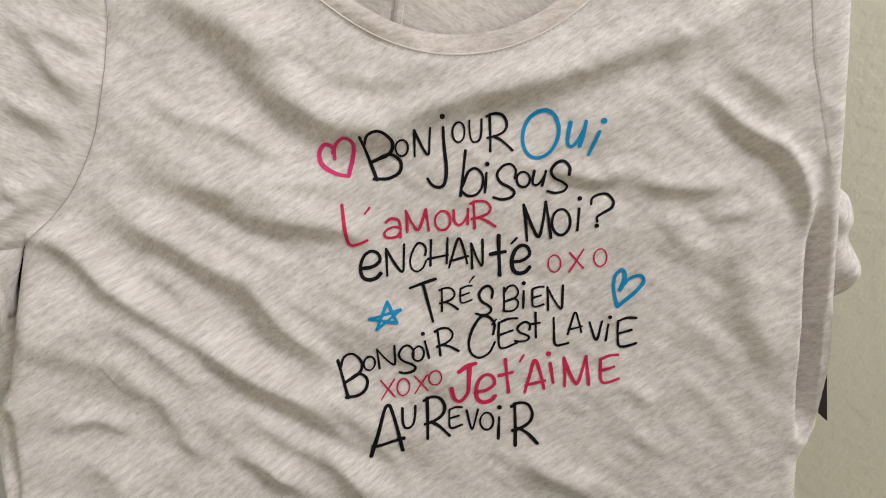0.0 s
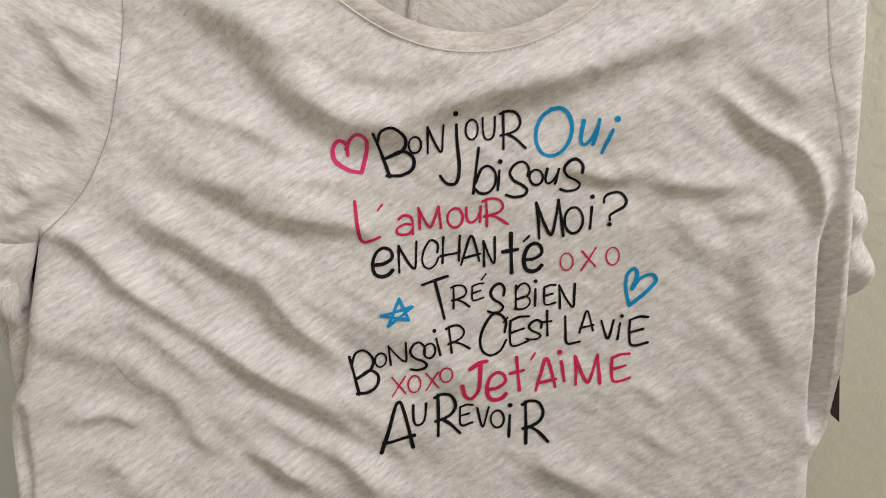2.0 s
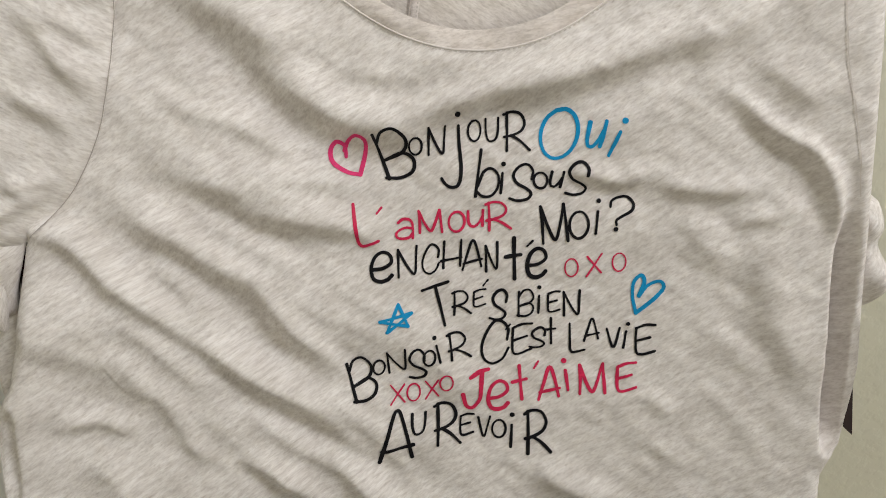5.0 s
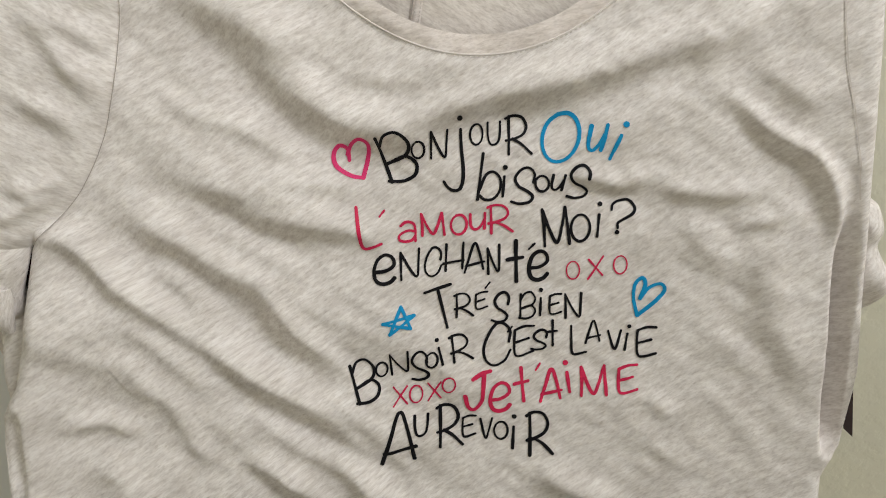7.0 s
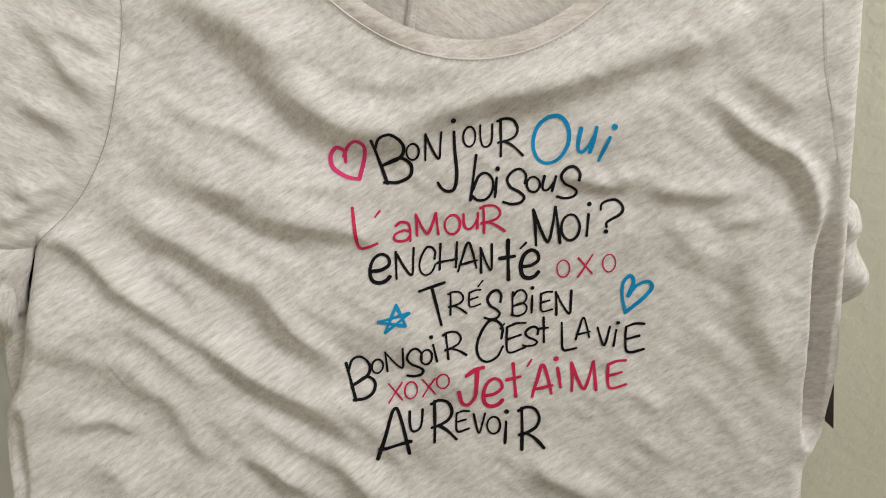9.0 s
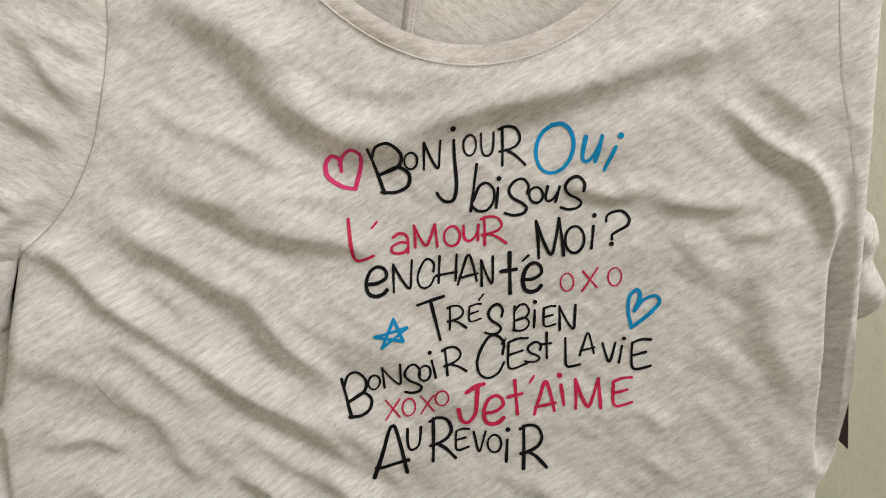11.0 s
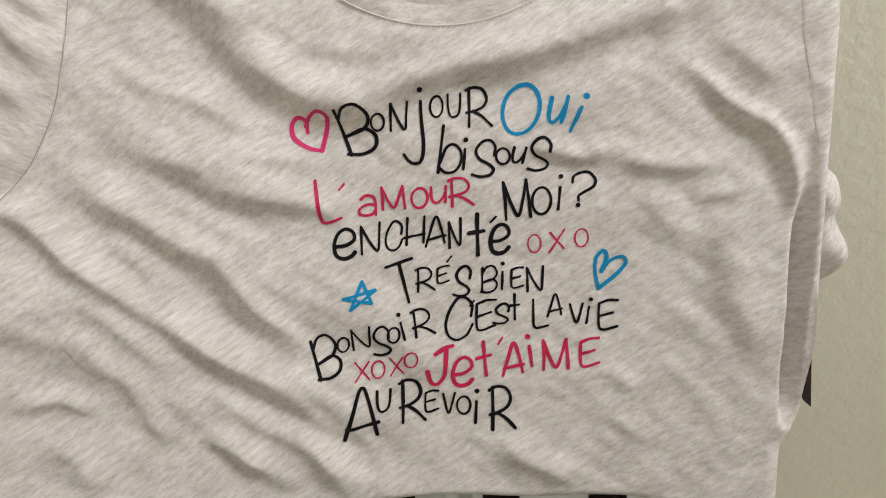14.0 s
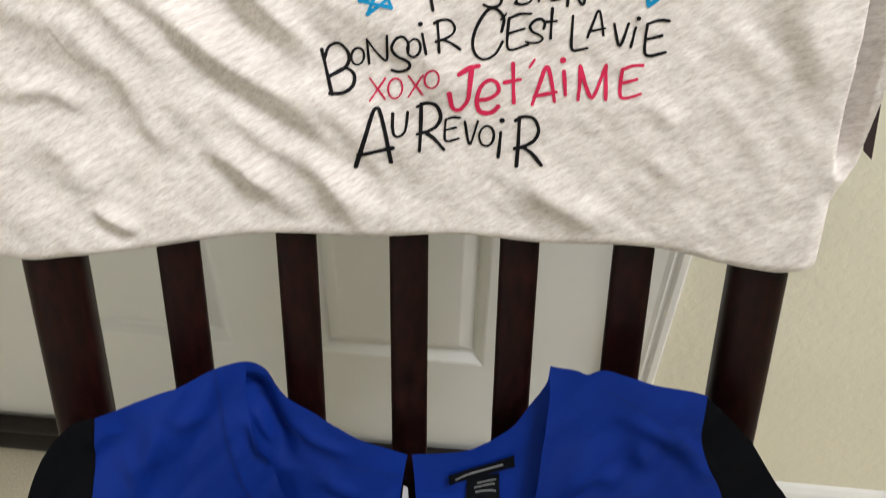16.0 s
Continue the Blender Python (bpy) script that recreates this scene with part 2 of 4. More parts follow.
# door casing: outer bead, groove, sloping inner face
CASING = [(0, 0), (0, 0.010), (0.003, 0.0115), (0.020, 0.014), (0.025, 0.0165), (0.028, 0.0125), (0.031, 0.0125), (0.034, 0.018), (0.040, 0.018), (0.043, 0.015), (0.043, 0)]
door_trim = tagged(new("trim_door_casing"), "white painted moulded door casing", "trim", kind="structure")
UP = Matrix(((1, 0, 0, 0), (0, -1, 0, 0), (0, 0, 1, 0), (0, 0, 0, 1)))
profile_strip("casing_side", CASING, Matrix.Translation((DOOR_X1 + 0.012, WALL_Y, 0)) @ UP, DOOR_H + 0.08, TRIM, door_trim)
profile_strip("casing_side", CASING, Matrix.Translation((DOOR_X0 - 0.012, WALL_Y, 0)) @ Matrix.Diagonal((-1, -1, 1, 1)), DOOR_H + 0.08, TRIM, door_trim)
part("casing_head", box(DOOR_X0 - 0.012, DOOR_X1 + 0.012, WALL_Y - 0.017, WALL_Y, DOOR_H + 0.012, DOOR_H + 0.08, 0.003), TRIM, door_trim)
for side, x0, x1 in (("right", DOOR_X1 + 0.003, DOOR_X1 + 0.012), ("left", DOOR_X0 - 0.012, DOOR_X0 - 0.003)):
    part("jamb", box(x0, x1, WALL_Y - 0.002, WALL_Y + 0.11, 0, DOOR_H), TRIM, door_trim)
part("jamb_head", box(DOOR_X0 - 0.012, DOOR_X1 + 0.012, WALL_Y - 0.002, WALL_Y + 0.11, DOOR_H + 0.003, DOOR_H + 0.012), TRIM, door_trim)

BASE = [(0, 0), (0, 0.012), (0.076, 0.012), (0.084, 0.009), (0.091, 0.004), (0.095, 0)]
for name, x0, x1 in (("baseboard_1", DOOR_X1 + 0.055, ROOM_X1), ("baseboard_2", ROOM_X0, DOOR_X0 - 0.055)):
    m = Matrix.Translation((x0, WALL_Y, 0)) @ Matrix(((0, 0, 1, 0), (0, -1, 0, 0), (1, 0, 0, 0), (0, 0, 0, 1)))
    tagged(profile_strip(name, BASE, m, x1 - x0, TRIM, None), "white painted baseboard with rounded top", "baseboard", kind="structure")

# six-panel door: the slab's face is cut round the panels, which are moulded hollows with a raised field
door = tagged(new("door_1"), "closed white six-panel interior door", "door", kind="structure")
PANEL, MULL, PB = 0.208, 0.106, 0.262
xs = [DOOR_X0, PANEL_R - 2 * PANEL - MULL, PANEL_R - PANEL - MULL, PANEL_R - PANEL, PANEL_R, DOOR_X1]
zs = [0.045, PB, PB + 0.56, PB + 0.67, PB + 1.27, PB + 1.38, PB + 1.63, DOOR_H]
verts, faces = [], []


def quad(a, b, c, d):
    i = len(verts)
    verts.extend((a, b, c, d))
    faces.append((i, i + 1, i + 2, i + 3))


RINGS = [(0, 0), (0.003, 0.001), (0.011, 0.0110), (0.013, 0.0125), (0.016, 0.0125), (0.031, 0.0040), (0.033, 0.0035)]
for i in range(5):
    for j in range(7):
        x0, x1, z0, z1 = xs[i], xs[i + 1], zs[j], zs[j + 1]
        if i in (1, 3) and j in (1, 3, 5):
            for (a, da), (b, db) in zip(RINGS, RINGS[1:]):
                o = [(x0 + a, z0 + a), (x1 - a, z0 + a), (x1 - a, z1 - a), (x0 + a, z1 - a)]
                n = [(x0 + b, z0 + b), (x1 - b, z0 + b), (x1 - b, z1 - b), (x0 + b, z1 - b)]
                for k in range(4):
                    l = (k + 1) % 4
                    quad((o[k][0], DOOR_Y + da, o[k][1]), (o[l][0], DOOR_Y + da, o[l][1]), (n[l][0], DOOR_Y + db, n[l][1]), (n[k][0], DOOR_Y + db, n[k][1]))
            b, db = RINGS[-1]
            quad((x0 + b, DOOR_Y + db, z0 + b), (x1 - b, DOOR_Y + db, z0 + b), (x1 - b, DOOR_Y + db, z1 - b), (x0 + b, DOOR_Y + db, z1 - b))
        else:
            quad((x0, DOOR_Y, z0), (x1, DOOR_Y, z0), (x1, DOOR_Y, z1), (x0, DOOR_Y, z1))
X0, X1, Z0, Z1, YB = xs[0], xs[-1], zs[0], zs[-1], DOOR_Y + 0.035
quad((X1, YB, Z0), (X0, YB, Z0), (X0, YB, Z1), (X1, YB, Z1))
quad((X0, YB, Z0), (X0, DOOR_Y, Z0), (X0, DOOR_Y, Z1), (X0, YB, Z1))
quad((X1, DOOR_Y, Z0), (X1, YB, Z0), (X1, YB, Z1), (X1, DOOR_Y, Z1))
quad((X0, YB, Z0), (X1, YB, Z0), (X1, DOOR_Y, Z0), (X0, DOOR_Y, Z0))
quad((X0, DOOR_Y, Z1), (X1, DOOR_Y, Z1), (X1, YB, Z1), (X0, YB, Z1))
part("slab", mesh_from("slab", verts, faces, DOOR, smooth=False), DOOR, door)

# dark draught stopper lying along the door's foot: two soft rolls
stopper = tagged(new("draught_stopper"), "dark cloth draught stopper along the door's foot", "draught stopper")


def roll(x0, x1, y, z, ry, rz, seed):
    n, k = 90, 20
    v = []
    for i in range(n):
        x = x0 + (x1 - x0) * i / (n - 1)
        end = min(1.0, (min(i, n - 1 - i) / 2.0) ** 0.5 + 0.15)
        s = 1 + 0.05 * noise.noise((x * 9, seed, 0))
        for j in range(k):
            a = 2 * math.pi * j / k
            v.append((x, y + ry * end * s * math.cos(a), max(0.0, z + 0.026 * (x + 0.36) * (z > 0.05) + rz * end * s * math.sin(a))))
    f = [(i * k + j, i * k + (j + 1) % k, (i + 1) * k + (j + 1) % k, (i + 1) * k + j) for i in range(n - 1) for j in range(k)]
    f += [tuple(range(k))[::-1], tuple(range((n - 1) * k, n * k))]
    return mesh_from("roll", v, f, DARK)


part("lower_roll", roll(-0.76, 0.128, 0.642, 0.026, 0.011, 0.026, 1.0), DARK, stopper)
part("upper_roll", roll(-0.76, 0.128, 0.644, 0.064, 0.010, 0.017, 5.0), DARK, stopper)

# ---- the chair: a reclined back, hollow across, with five slats between two stout posts ----
PHI, RHO, HOLLOW = radians(6.0), radians(18.5), 0.70
BACK_O = Vector((-0.032, 0.418, 0.82))
BU = Vector((math.cos(PHI), math.sin(PHI), 0))
BV = math.sin(RHO) * Vector((-math.sin(PHI), math.cos(PHI), 0)) + math.cos(RHO) * Vector((0, 0, 1))
BW = BU.cross(BV)
BACK = Matrix(((BU.x, BV.x, BW.x, BACK_O.x), (BU.y, BV.y, BW.y, BACK_O.y), (BU.z, BV.z, BW.z, BACK_O.z), (0, 0, 0, 1)))
B3, BO = np.array(BACK.to_3x3()), np.array(BACK_O)


def on_back(u, v, w):
    """World places from the back's own metres: across, up along it, and out from its hollow towards the front."""
    u, v, w = np.broadcast_arrays(u, v, w)
    a = HOLLOW * u * u + w
    return np.stack([u, v, a], -1) @ B3.T + BO


SEAT_Z, SEAT_V = 0.43, -0.405
chair = tagged(new("chair"), "dark espresso wooden chair with a slatted reclined back", "chair")
chair.location = (BACK_O.x, BACK_O.y - 0.3, 0)


def bar(name, u, width, thick, w, v0, v1, bow=0.0, ring=28, e=0.45):
    """An upright of the back: rounded-rectangle section, slightly bowed."""
    n = 40
    a = np.linspace(0, 2 * math.pi, ring, endpoint=False)
    su = width / 2 * np.sign(np.cos(a)) * np.abs(np.cos(a)) ** e
    sw = thick / 2 * np.sign(np.sin(a)) * np.abs(np.sin(a)) ** e
    slope = 2 * HOLLOW * u
    rows = []
    for v in np.linspace(v0, v1, n):
        b = bow * math.sin(math.pi * (v - v0) / (v1 - v0))
        rows.append(np.stack([u + su - slope * sw, np.full(ring, v), HOLLOW * u * u + w + sw + slope * su + b], -1) @ B3.T + BO)
    p = np.concatenate(rows) - np.array(chair.location)
    f = [(i * ring + j, i * ring + (j + 1) % ring, (i + 1) * ring + (j + 1) % ring, (i + 1) * ring + j) for i in range(n - 1) for j in range(ring)]
    f += [tuple(range(ring))[::-1], tuple(range((n - 1) * ring, n * ring))]
    return part(name, mesh_from(name, p, f, WOOD), WOOD, chair)


for u in (-0.227, 0.211):
    bar("post", u, 0.034, 0.036, -0.028, SEAT_V - 0.02, 0.205, e=0.55)
for i in range(5):
    bar("slat", -0.1545 + 0.0720 * i, 0.0255, 0.012, -0.019, SEAT_V, 0.19)


def rail(name, v0, v1, w, thick, mat=WOOD):
    us = np.linspace(-0.215, 0.199, 40)
    verts = []
    for u in us:
        for v, dw in ((v0, -thick / 2), (v1, -thick / 2), (v1, thick / 2), (v0, thick / 2)):
            verts.append(on_back(u, v, w + dw) - np.array(chair.location))
    f = [(i * 4 + j, i * 4 + (j + 1) % 4, (i + 1) * 4 + (j + 1) % 4, (i + 1) * 4 + j) for i in range(39) for j in range(4)]
    return part(name, mesh_from(name, verts, f, mat, smooth=False), mat, chair)


rail("top_rail", 0.160, 0.225, -0.034, 0.022)
rail("lower_rail", SEAT_V, SEAT_V + 0.05, -0.022, 0.020)
seat = box(-0.25, 0.25, -0.22, 0.26, SEAT_Z - 0.05, SEAT_Z - 0.012, 0.012)
part("seat", seat, WOOD, chair)
for x in (-0.215, 0.199):
    for y0, top in ((-0.18, SEAT_Z - 0.05), (0.21, SEAT_Z - 0.05)):
        part("leg", box(x - 0.02, x + 0.02, y0 - 0.02, y0 + 0.02, 0, top, 0.006), WOOD, chair)

# ---- the shirt ----
UL, UR, HEM = -0.245, 0.2355, -0.113


def crease_set(rows, out):
    """Rows of a fold: half width and height in mm, then the points it runs through, in mm across and up."""
    for wide, high, *pts in rows:
        out.append((wide / 1000, high / 1000, spline(np.array(pts) / 1000.0, 26)))


FOLDS = []
# from the left shoulder
crease_set([
    (12, 6, (-161, 240), (-142, 227), (-117, 212), (-94, 200), (-69, 193), (-50, 189)),
    (10, 6.5, (-124, 204), (-107, 190), (-87, 171), (-65, 155), (-43, 145), (-17, 139), (10, 136)),
    (8, 3.2, (-174, 144), (-153, 127), (-135, 118), (-110, 114), (-85, 107), (-59, 100)),
    (8, 4.5, (-144, 121), (-123, 110), (-108, 99), (-89, 94), (-66, 89), (-46, 83), (-26, 79)),
    (9, 6.5, (-205, 125), (-184, 108), (-168, 95), (-151, 84), (-133, 69), (-115, 57), (-103, 41), (-91, 24), (-72, 6), (-55, -11)),
    (7.5, 6.5, (-248, 103), (-225, 97), (-213, 92), (-202, 82), (-192, 68), (-180, 56), (-167, 44), (-156, 33), (-138, 16)),
    (7.5, 6.5, (-173, 46), (-150, 28), (-132, 11), (-117, -3), (-101, -15), (-81, -30), (-65, -46), (-48, -64), (-34, -84)),
    (7, 3.6, (-179, 80), (-168, 71), (-156, 60), (-146, 43), (-131, 26)),
    (8, 3, (-114, 71), (-96, 55), (-77, 36), (-57, 17), (-30, -3)),
    (7, 2.6, (-116, 50), (-97, 30), (-78, 12), (-59, -7)),
    (6, 2.2, (-146, 102), (-122, 86), (-98, 70), (-75, 53)),
    (6, 2, (-121, 135), (-94, 122), (-65, 115), (-38, 112)),
    (6, 2, (-165, 174), (-140, 161), (-113, 151), (-89, 138), (-70, 127)),
    (6, 2.2, (-208, 55), (-188, 40), (-168, 20), (-150, -2), (-135, -21)),
], FOLDS)
# lower left
crease_set([
    (5, 2.6, (-231, -24), (-218, -19), (-205, -18), (-196, -24), (-186, -33)),
    (6, 2.3, (-178, 4), (-170, -12), (-164, -26), (-156, -45), (-146, -63)),
    (14, 3.6, (-242, -38), (-236, -4), (-226, 24), (-210, 41), (-188, 46)),
    (7, 1.5, (-196, 31), (-185, 8), (-175, -13)),
    (6, 4.2, (-134, -49), (-115, -63), (-102, -74), (-85, -87)),
    (6, 2.2, (-128, -20), (-106, -40), (-83, -61), (-63, -81)),
    (6, 2.4, (-87, -8), (-60, -32), (-37, -61), (-19, -89)),
], FOLDS)
# under the neck
crease_set([
    (10, 7.5, (-59, 148), (-29, 149), (-3, 153), (24, 160), (51, 165), (77, 169), (100, 175), (122, 182), (143, 187), (164, 192), (190, 201)),
    (12, 3.4, (149, 174), (170, 193), (184, 206), (200, 220)),
    (12, 2.6, (84, 125), (116, 142), (138, 158), (155, 180)),
    (7, 2.2, (-34, 190), (-11, 183), (15, 181), (45, 184)),
    (6, 1.8, (-67, 181), (-41, 177), (-8, 174), (25, 176)),
], FOLDS)
# right chest
crease_set([
    (4.6, 4, (156, 173), (174, 157), (187, 143), (200, 134), (213, 126), (220, 115), (225, 99), (229, 79), (232, 49)),
    (6, 2, (176, 179), (195, 168), (207, 159), (222, 151)),
    (5.5, 3.6, (70, 119), (93, 114), (110, 110), (124, 115), (135, 124)),
    (6, 3, (120, 109), (148, 105), (173, 103), (197, 108)),
    (5, 1.8, (171, 83), (195, 88), (215, 99)),
    (10, 3, (183, 88), (187, 61), (191, 33), (204, 5), (215, -31)),
    (5, 1.2, (122, -19), (132, -29), (145, -41)),
    (7, 1.1, (151, 25), (174, 4), (197, -15)),
    (7, 1.6, (136, 95), (156, 74), (173, 47)),
    (6, 0.8, (105, -44), (130, -59), (158, -81)),
    (7, 0.9, (159, -19), (179, -41), (197, -70)),
], FOLDS)
# above the hem
crease_set([
    (8, 4.5, (-84, -45), (-74, -60), (-63, -74), (-51, -91), (-38, -107)),
    (9, 3, (-220, -40), (-207, -53), (-200, -70), (-193, -86)),
    (4, 4, (-195, -84), (-186, -91), (-177, -97), (-167, -104)),
    (8, 3.4, (50, -76), (66, -84), (87, -95), (111, -111)),
    (7, 3, (-116, -64), (-101, -79), (-83, -93), (-71, -105)),
], FOLDS)

LATTICE = np.random.RandomState(4).rand(64, 64)


def cloth_noise(u, v, long, wide, turn, seed):
    """Smooth random unevenness, -1 to 1, drawn out along a slope falling to the right."""
    a = (u * math.cos(turn) - v * math.sin(turn)) / long + seed * 3.7 + 20
    b = (u * math.sin(turn) + v * math.cos(turn)) / wide + seed * 5.3 + 20
    i, j = np.floor(a).astype(int), np.floor(b).astype(int)
    x, y = a - i, b - j
    x, y = x ** 3 * (x * (6 * x - 15) + 10), y ** 3 * (y * (6 * y - 15) + 10)
    g = lambda p, q: LATTICE[p % 64, q % 64]
    return 2 * (g(i, j) * (1 - x) * (1 - y) + g(i + 1, j) * x * (1 - y) + g(i, j + 1) * (1 - x) * y + g(i + 1, j + 1) * x * y) - 1


def folds_height(u, v, folds):
    """Height of a set of folds at (u, v)."""
    u, v = np.asarray(u, float), np.asarray(v, float)
    h = np.zeros(u.shape)
    for wide, high, p in folds:
        lo, hi = p.min(0) - 4 * wide, p.max(0) + 4 * wide
        near = (u > lo[0]) & (u < hi[0]) & (v > lo[1]) & (v < hi[1])
        if not near.any():
            continue
        q = np.stack([u[near], v[near]], -1)
        best, side, along = np.full(len(q), 9.0), np.zeros(len(q)), np.zeros(len(q))
        for i in range(len(p) - 1):
            d = p[i + 1] - p[i]
            l2 = max(d @ d, 1e-12)
            t = np.clip(((q - p[i]) @ d) / l2, 0, 1)
            r = q - p[i] - t[:, None] * d
            dist = np.hypot(r[:, 0], r[:, 1])
            closer = dist < best
            best = np.where(closer, dist, best)
            side = np.where(closer, np.sign(d[0] * r[:, 1] - d[1] * r[:, 0]), side)
            along = np.where(closer, (i + t) / (len(p) - 1), along)
        x = side * best / (1.12 * wide)
        taper = np.clip(np.minimum(along, 1 - along) * 2.8, 0, 1)
        taper = taper * taper * (3 - 2 * taper)
        h[near] += high * taper * (np.where(x < 0.6, np.exp(-((x - 0.6) / 0.9) ** 2), np.exp(-((x - 0.6) / 1.15) ** 2)) - 0.3 * np.exp(-(x + 1.3) ** 2 / 2.0))
    return h


def relief(u, v, folds=None):
    """Height of the cloth over the back at (u, v): folds running down from the shoulders, and fine unevenness."""
    u, v = np.asarray(u, float), np.asarray(v, float)
    h = 1.65 * folds_height(u, v, FOLDS if folds is None else folds)
    # gentle unevenness of the hanging cloth
    h += 0.0008 * cloth_noise(u, v, 0.034, 0.016, 0.70, 1.0) + 0.0005 * cloth_noise(u, v, 0.016, 0.007, 0.65, 7.0)
    # long drags falling from the left shoulder
    h += 0.0034 * np.clip((0.12 - u) / 0.16, 0.15, 1) * cloth_noise(u, v, 0.15, 0.026, 0.66, 3.0)
    h += 0.0012 * np.sin(u * 29 + 1.3) * np.sin(v * 37 + 0.4)
    # the upper chest leans back over the top rail
    h -= 0.7 * np.clip((u + 0.2) / 0.3, 0, 1) * np.clip(v - 0.13, 0, 0.2) ** 2
    return h


ARM = np.array([(-168, 272), (-168, 230), (-172, 205), (-177, 178), (-185, 153), (-198, 128), (-212, 111), (-228, 96)]) / 1000

EDGE_R = np.array([(-0.12, 0.2330), (-0.074, 0.2338), (-0.065, 0.2370), (-0.052, 0.2432), (-0.034, 0.2460), (-0.017, 0.2485), (0.0, 0.2502), (0.03, 0.2495), (0.09, 0.2485), (0.3, 0.2485)])
EDGE_L = np.array([(-0.12, -0.2640), (-0.055, -0.2615), (-0.022, -0.2600), (-0.004, -0.2580), (0.003, -0.2545), (0.0125, -0.2492), (0.036, -0.2432), (0.070, -0.236), (0.098, -0.230), (0.125, -0.245), (0.3, -0.245)])
GROOVE = np.array([(234, 105), (232.5, 80), (231.5, 45), (231.5, 8), (231.5, -30), (232, -65)]) / 1000
GROOVE_L = np.array([(-249, 6), (-250, -5), (-252, -24), (-254, -57), (-257, -120)]) / 1000


def neckline(u):
    x = (u - 0.031) / 0.061
    return 0.2025 + 0.020 * np.abs(x) ** 2.1


def shirt_place(u, v, lift=0.0):
    """A place on the front of the shirt, in the world; the cloth turns back round both posts."""
    u, v = np.broadcast_arrays(np.asarray(u, float), np.asarray(v, float))
    w = relief(u, v) + lift
    # the deep groove beside the side fold
    x = u - 0.0025 - np.interp(v, GROOVE[::-1, 1], GROOVE[::-1, 0])
    deep = np.clip((0.122 - v) / 0.05, 0, 1) * np.clip((v + 0.060) / 0.018, 0, 1)
    low = np.clip((0.095 - v) / 0.075, 0, 1)
    w = w - (0.013 + 0.019 * low) * deep * np.where(x < 0, np.exp(-(x / (0.0045 - 0.0015 * low)) ** 2), (1 - low) * np.exp(-(x / 0.006) ** 2) + low * (1 - 0.62 * np.clip(x / 0.012, 0, 1)))
    x = u - np.interp(v, GROOVE_L[::-1, 1], GROOVE_L[::-1, 0])
    deep = np.clip((0.004 - v) / 0.012, 0, 1)
    w = w - 0.007 * deep * np.where(x > 0, np.exp(-(x / 0.0035) ** 2), np.exp(-(x / 0.0060) ** 2)) - deep * 0.9 * np.clip(-x, 0, 0.02)
    uu = u.copy()
    right, left = np.interp(v, EDGE_R[:, 0], EDGE_R[:, 1]), np.interp(v, EDGE_L[:, 0], EDGE_L[:, 1])
    for edge, s, r in ((right, 1, 0.010), (left, -1, 0.010)):
        over = s * (u - (edge - s * r))
        a = np.clip(over / r, 0, 2.0)
        turned = over > 0
        uu = np.where(turned, edge - s * r + s * r * np.sin(np.minimum(a, 1.7)), uu)
        w = np.where(turned, w * np.cos(np.minimum(a, 1.5)) - r * (1 - np.cos(np.minimum(a, 1.7))) - np.maximum(over - 1.7 * r, 0), w)
    seam = np.interp(v, ARM[::-1, 1], ARM[::-1, 0])
    w = w - np.where(v > 0.094, 0.30 * np.clip(seam - 0.001 - u, 0, 0.06), 0)
    hr = 0.007
    k = np.clip((np.abs(u + 0.006) - 0.215) / 0.03, 0, 1.5)
    drop = np.clip((-0.135 - u) / 0.075, 0, 1)
    drop_r = np.clip((u - 0.14) / 0.09, 0, 1)
    hem = HEM - 0.02 * np.clip(u, UL, UR) + 0.011 * k * k - 0.0080 * drop * drop * (3 - 2 * drop) - 0.005 * drop_r * drop_r * (3 - 2 * drop_r)
    low = hem + hr - v
    a = np.clip(low / hr, 0, 2.6)
    vv = np.where(low > 0, hem + hr - hr * np.sin(a), v)
    w = np.where(low > 0, w * np.cos(np.minimum(a, 1.5)) - hr * (1 - np.cos(a)), w)
    vv = vv + np.where(v < HEM + 0.06, 0.0016 * np.sin(uu * 55 + 0.5) * np.clip((HEM + 0.06 - v) / 0.06, 0, 1), 0)
    return on_back(uu, vv, w)


shirt = tagged(new("shirt"), "oatmeal heather jersey top with hand-lettered French words draped over the chair", "shirt")
shirt.location = BACK_O
SO = np.array(shirt.location)
TOP = 0.272
nu, nv = 560, 340
us = np.linspace(UL - 0.034, UR + 0.045, nu)
tops = np.minimum(neckline(us), TOP)
ss = np.linspace(0, 1, nv)
ug = np.repeat(us[None, :], nv, 0)
vg = (HEM - 0.030) + ss[:, None] * (tops - HEM + 0.030)[None, :]
places = shirt_place(ug, vg) - SO
sunk = ((places + SO - BO) @ B3)[..., 2] - HOLLOW * ug ** 2
part("front", mesh_from("front", places.reshape(-1, 3), grid_faces(nv, nu), JERSEY, uvs=np.stack([ug + 0.4 * sunk, vg], -1).reshape(-1, 2)), JERSEY, shirt)


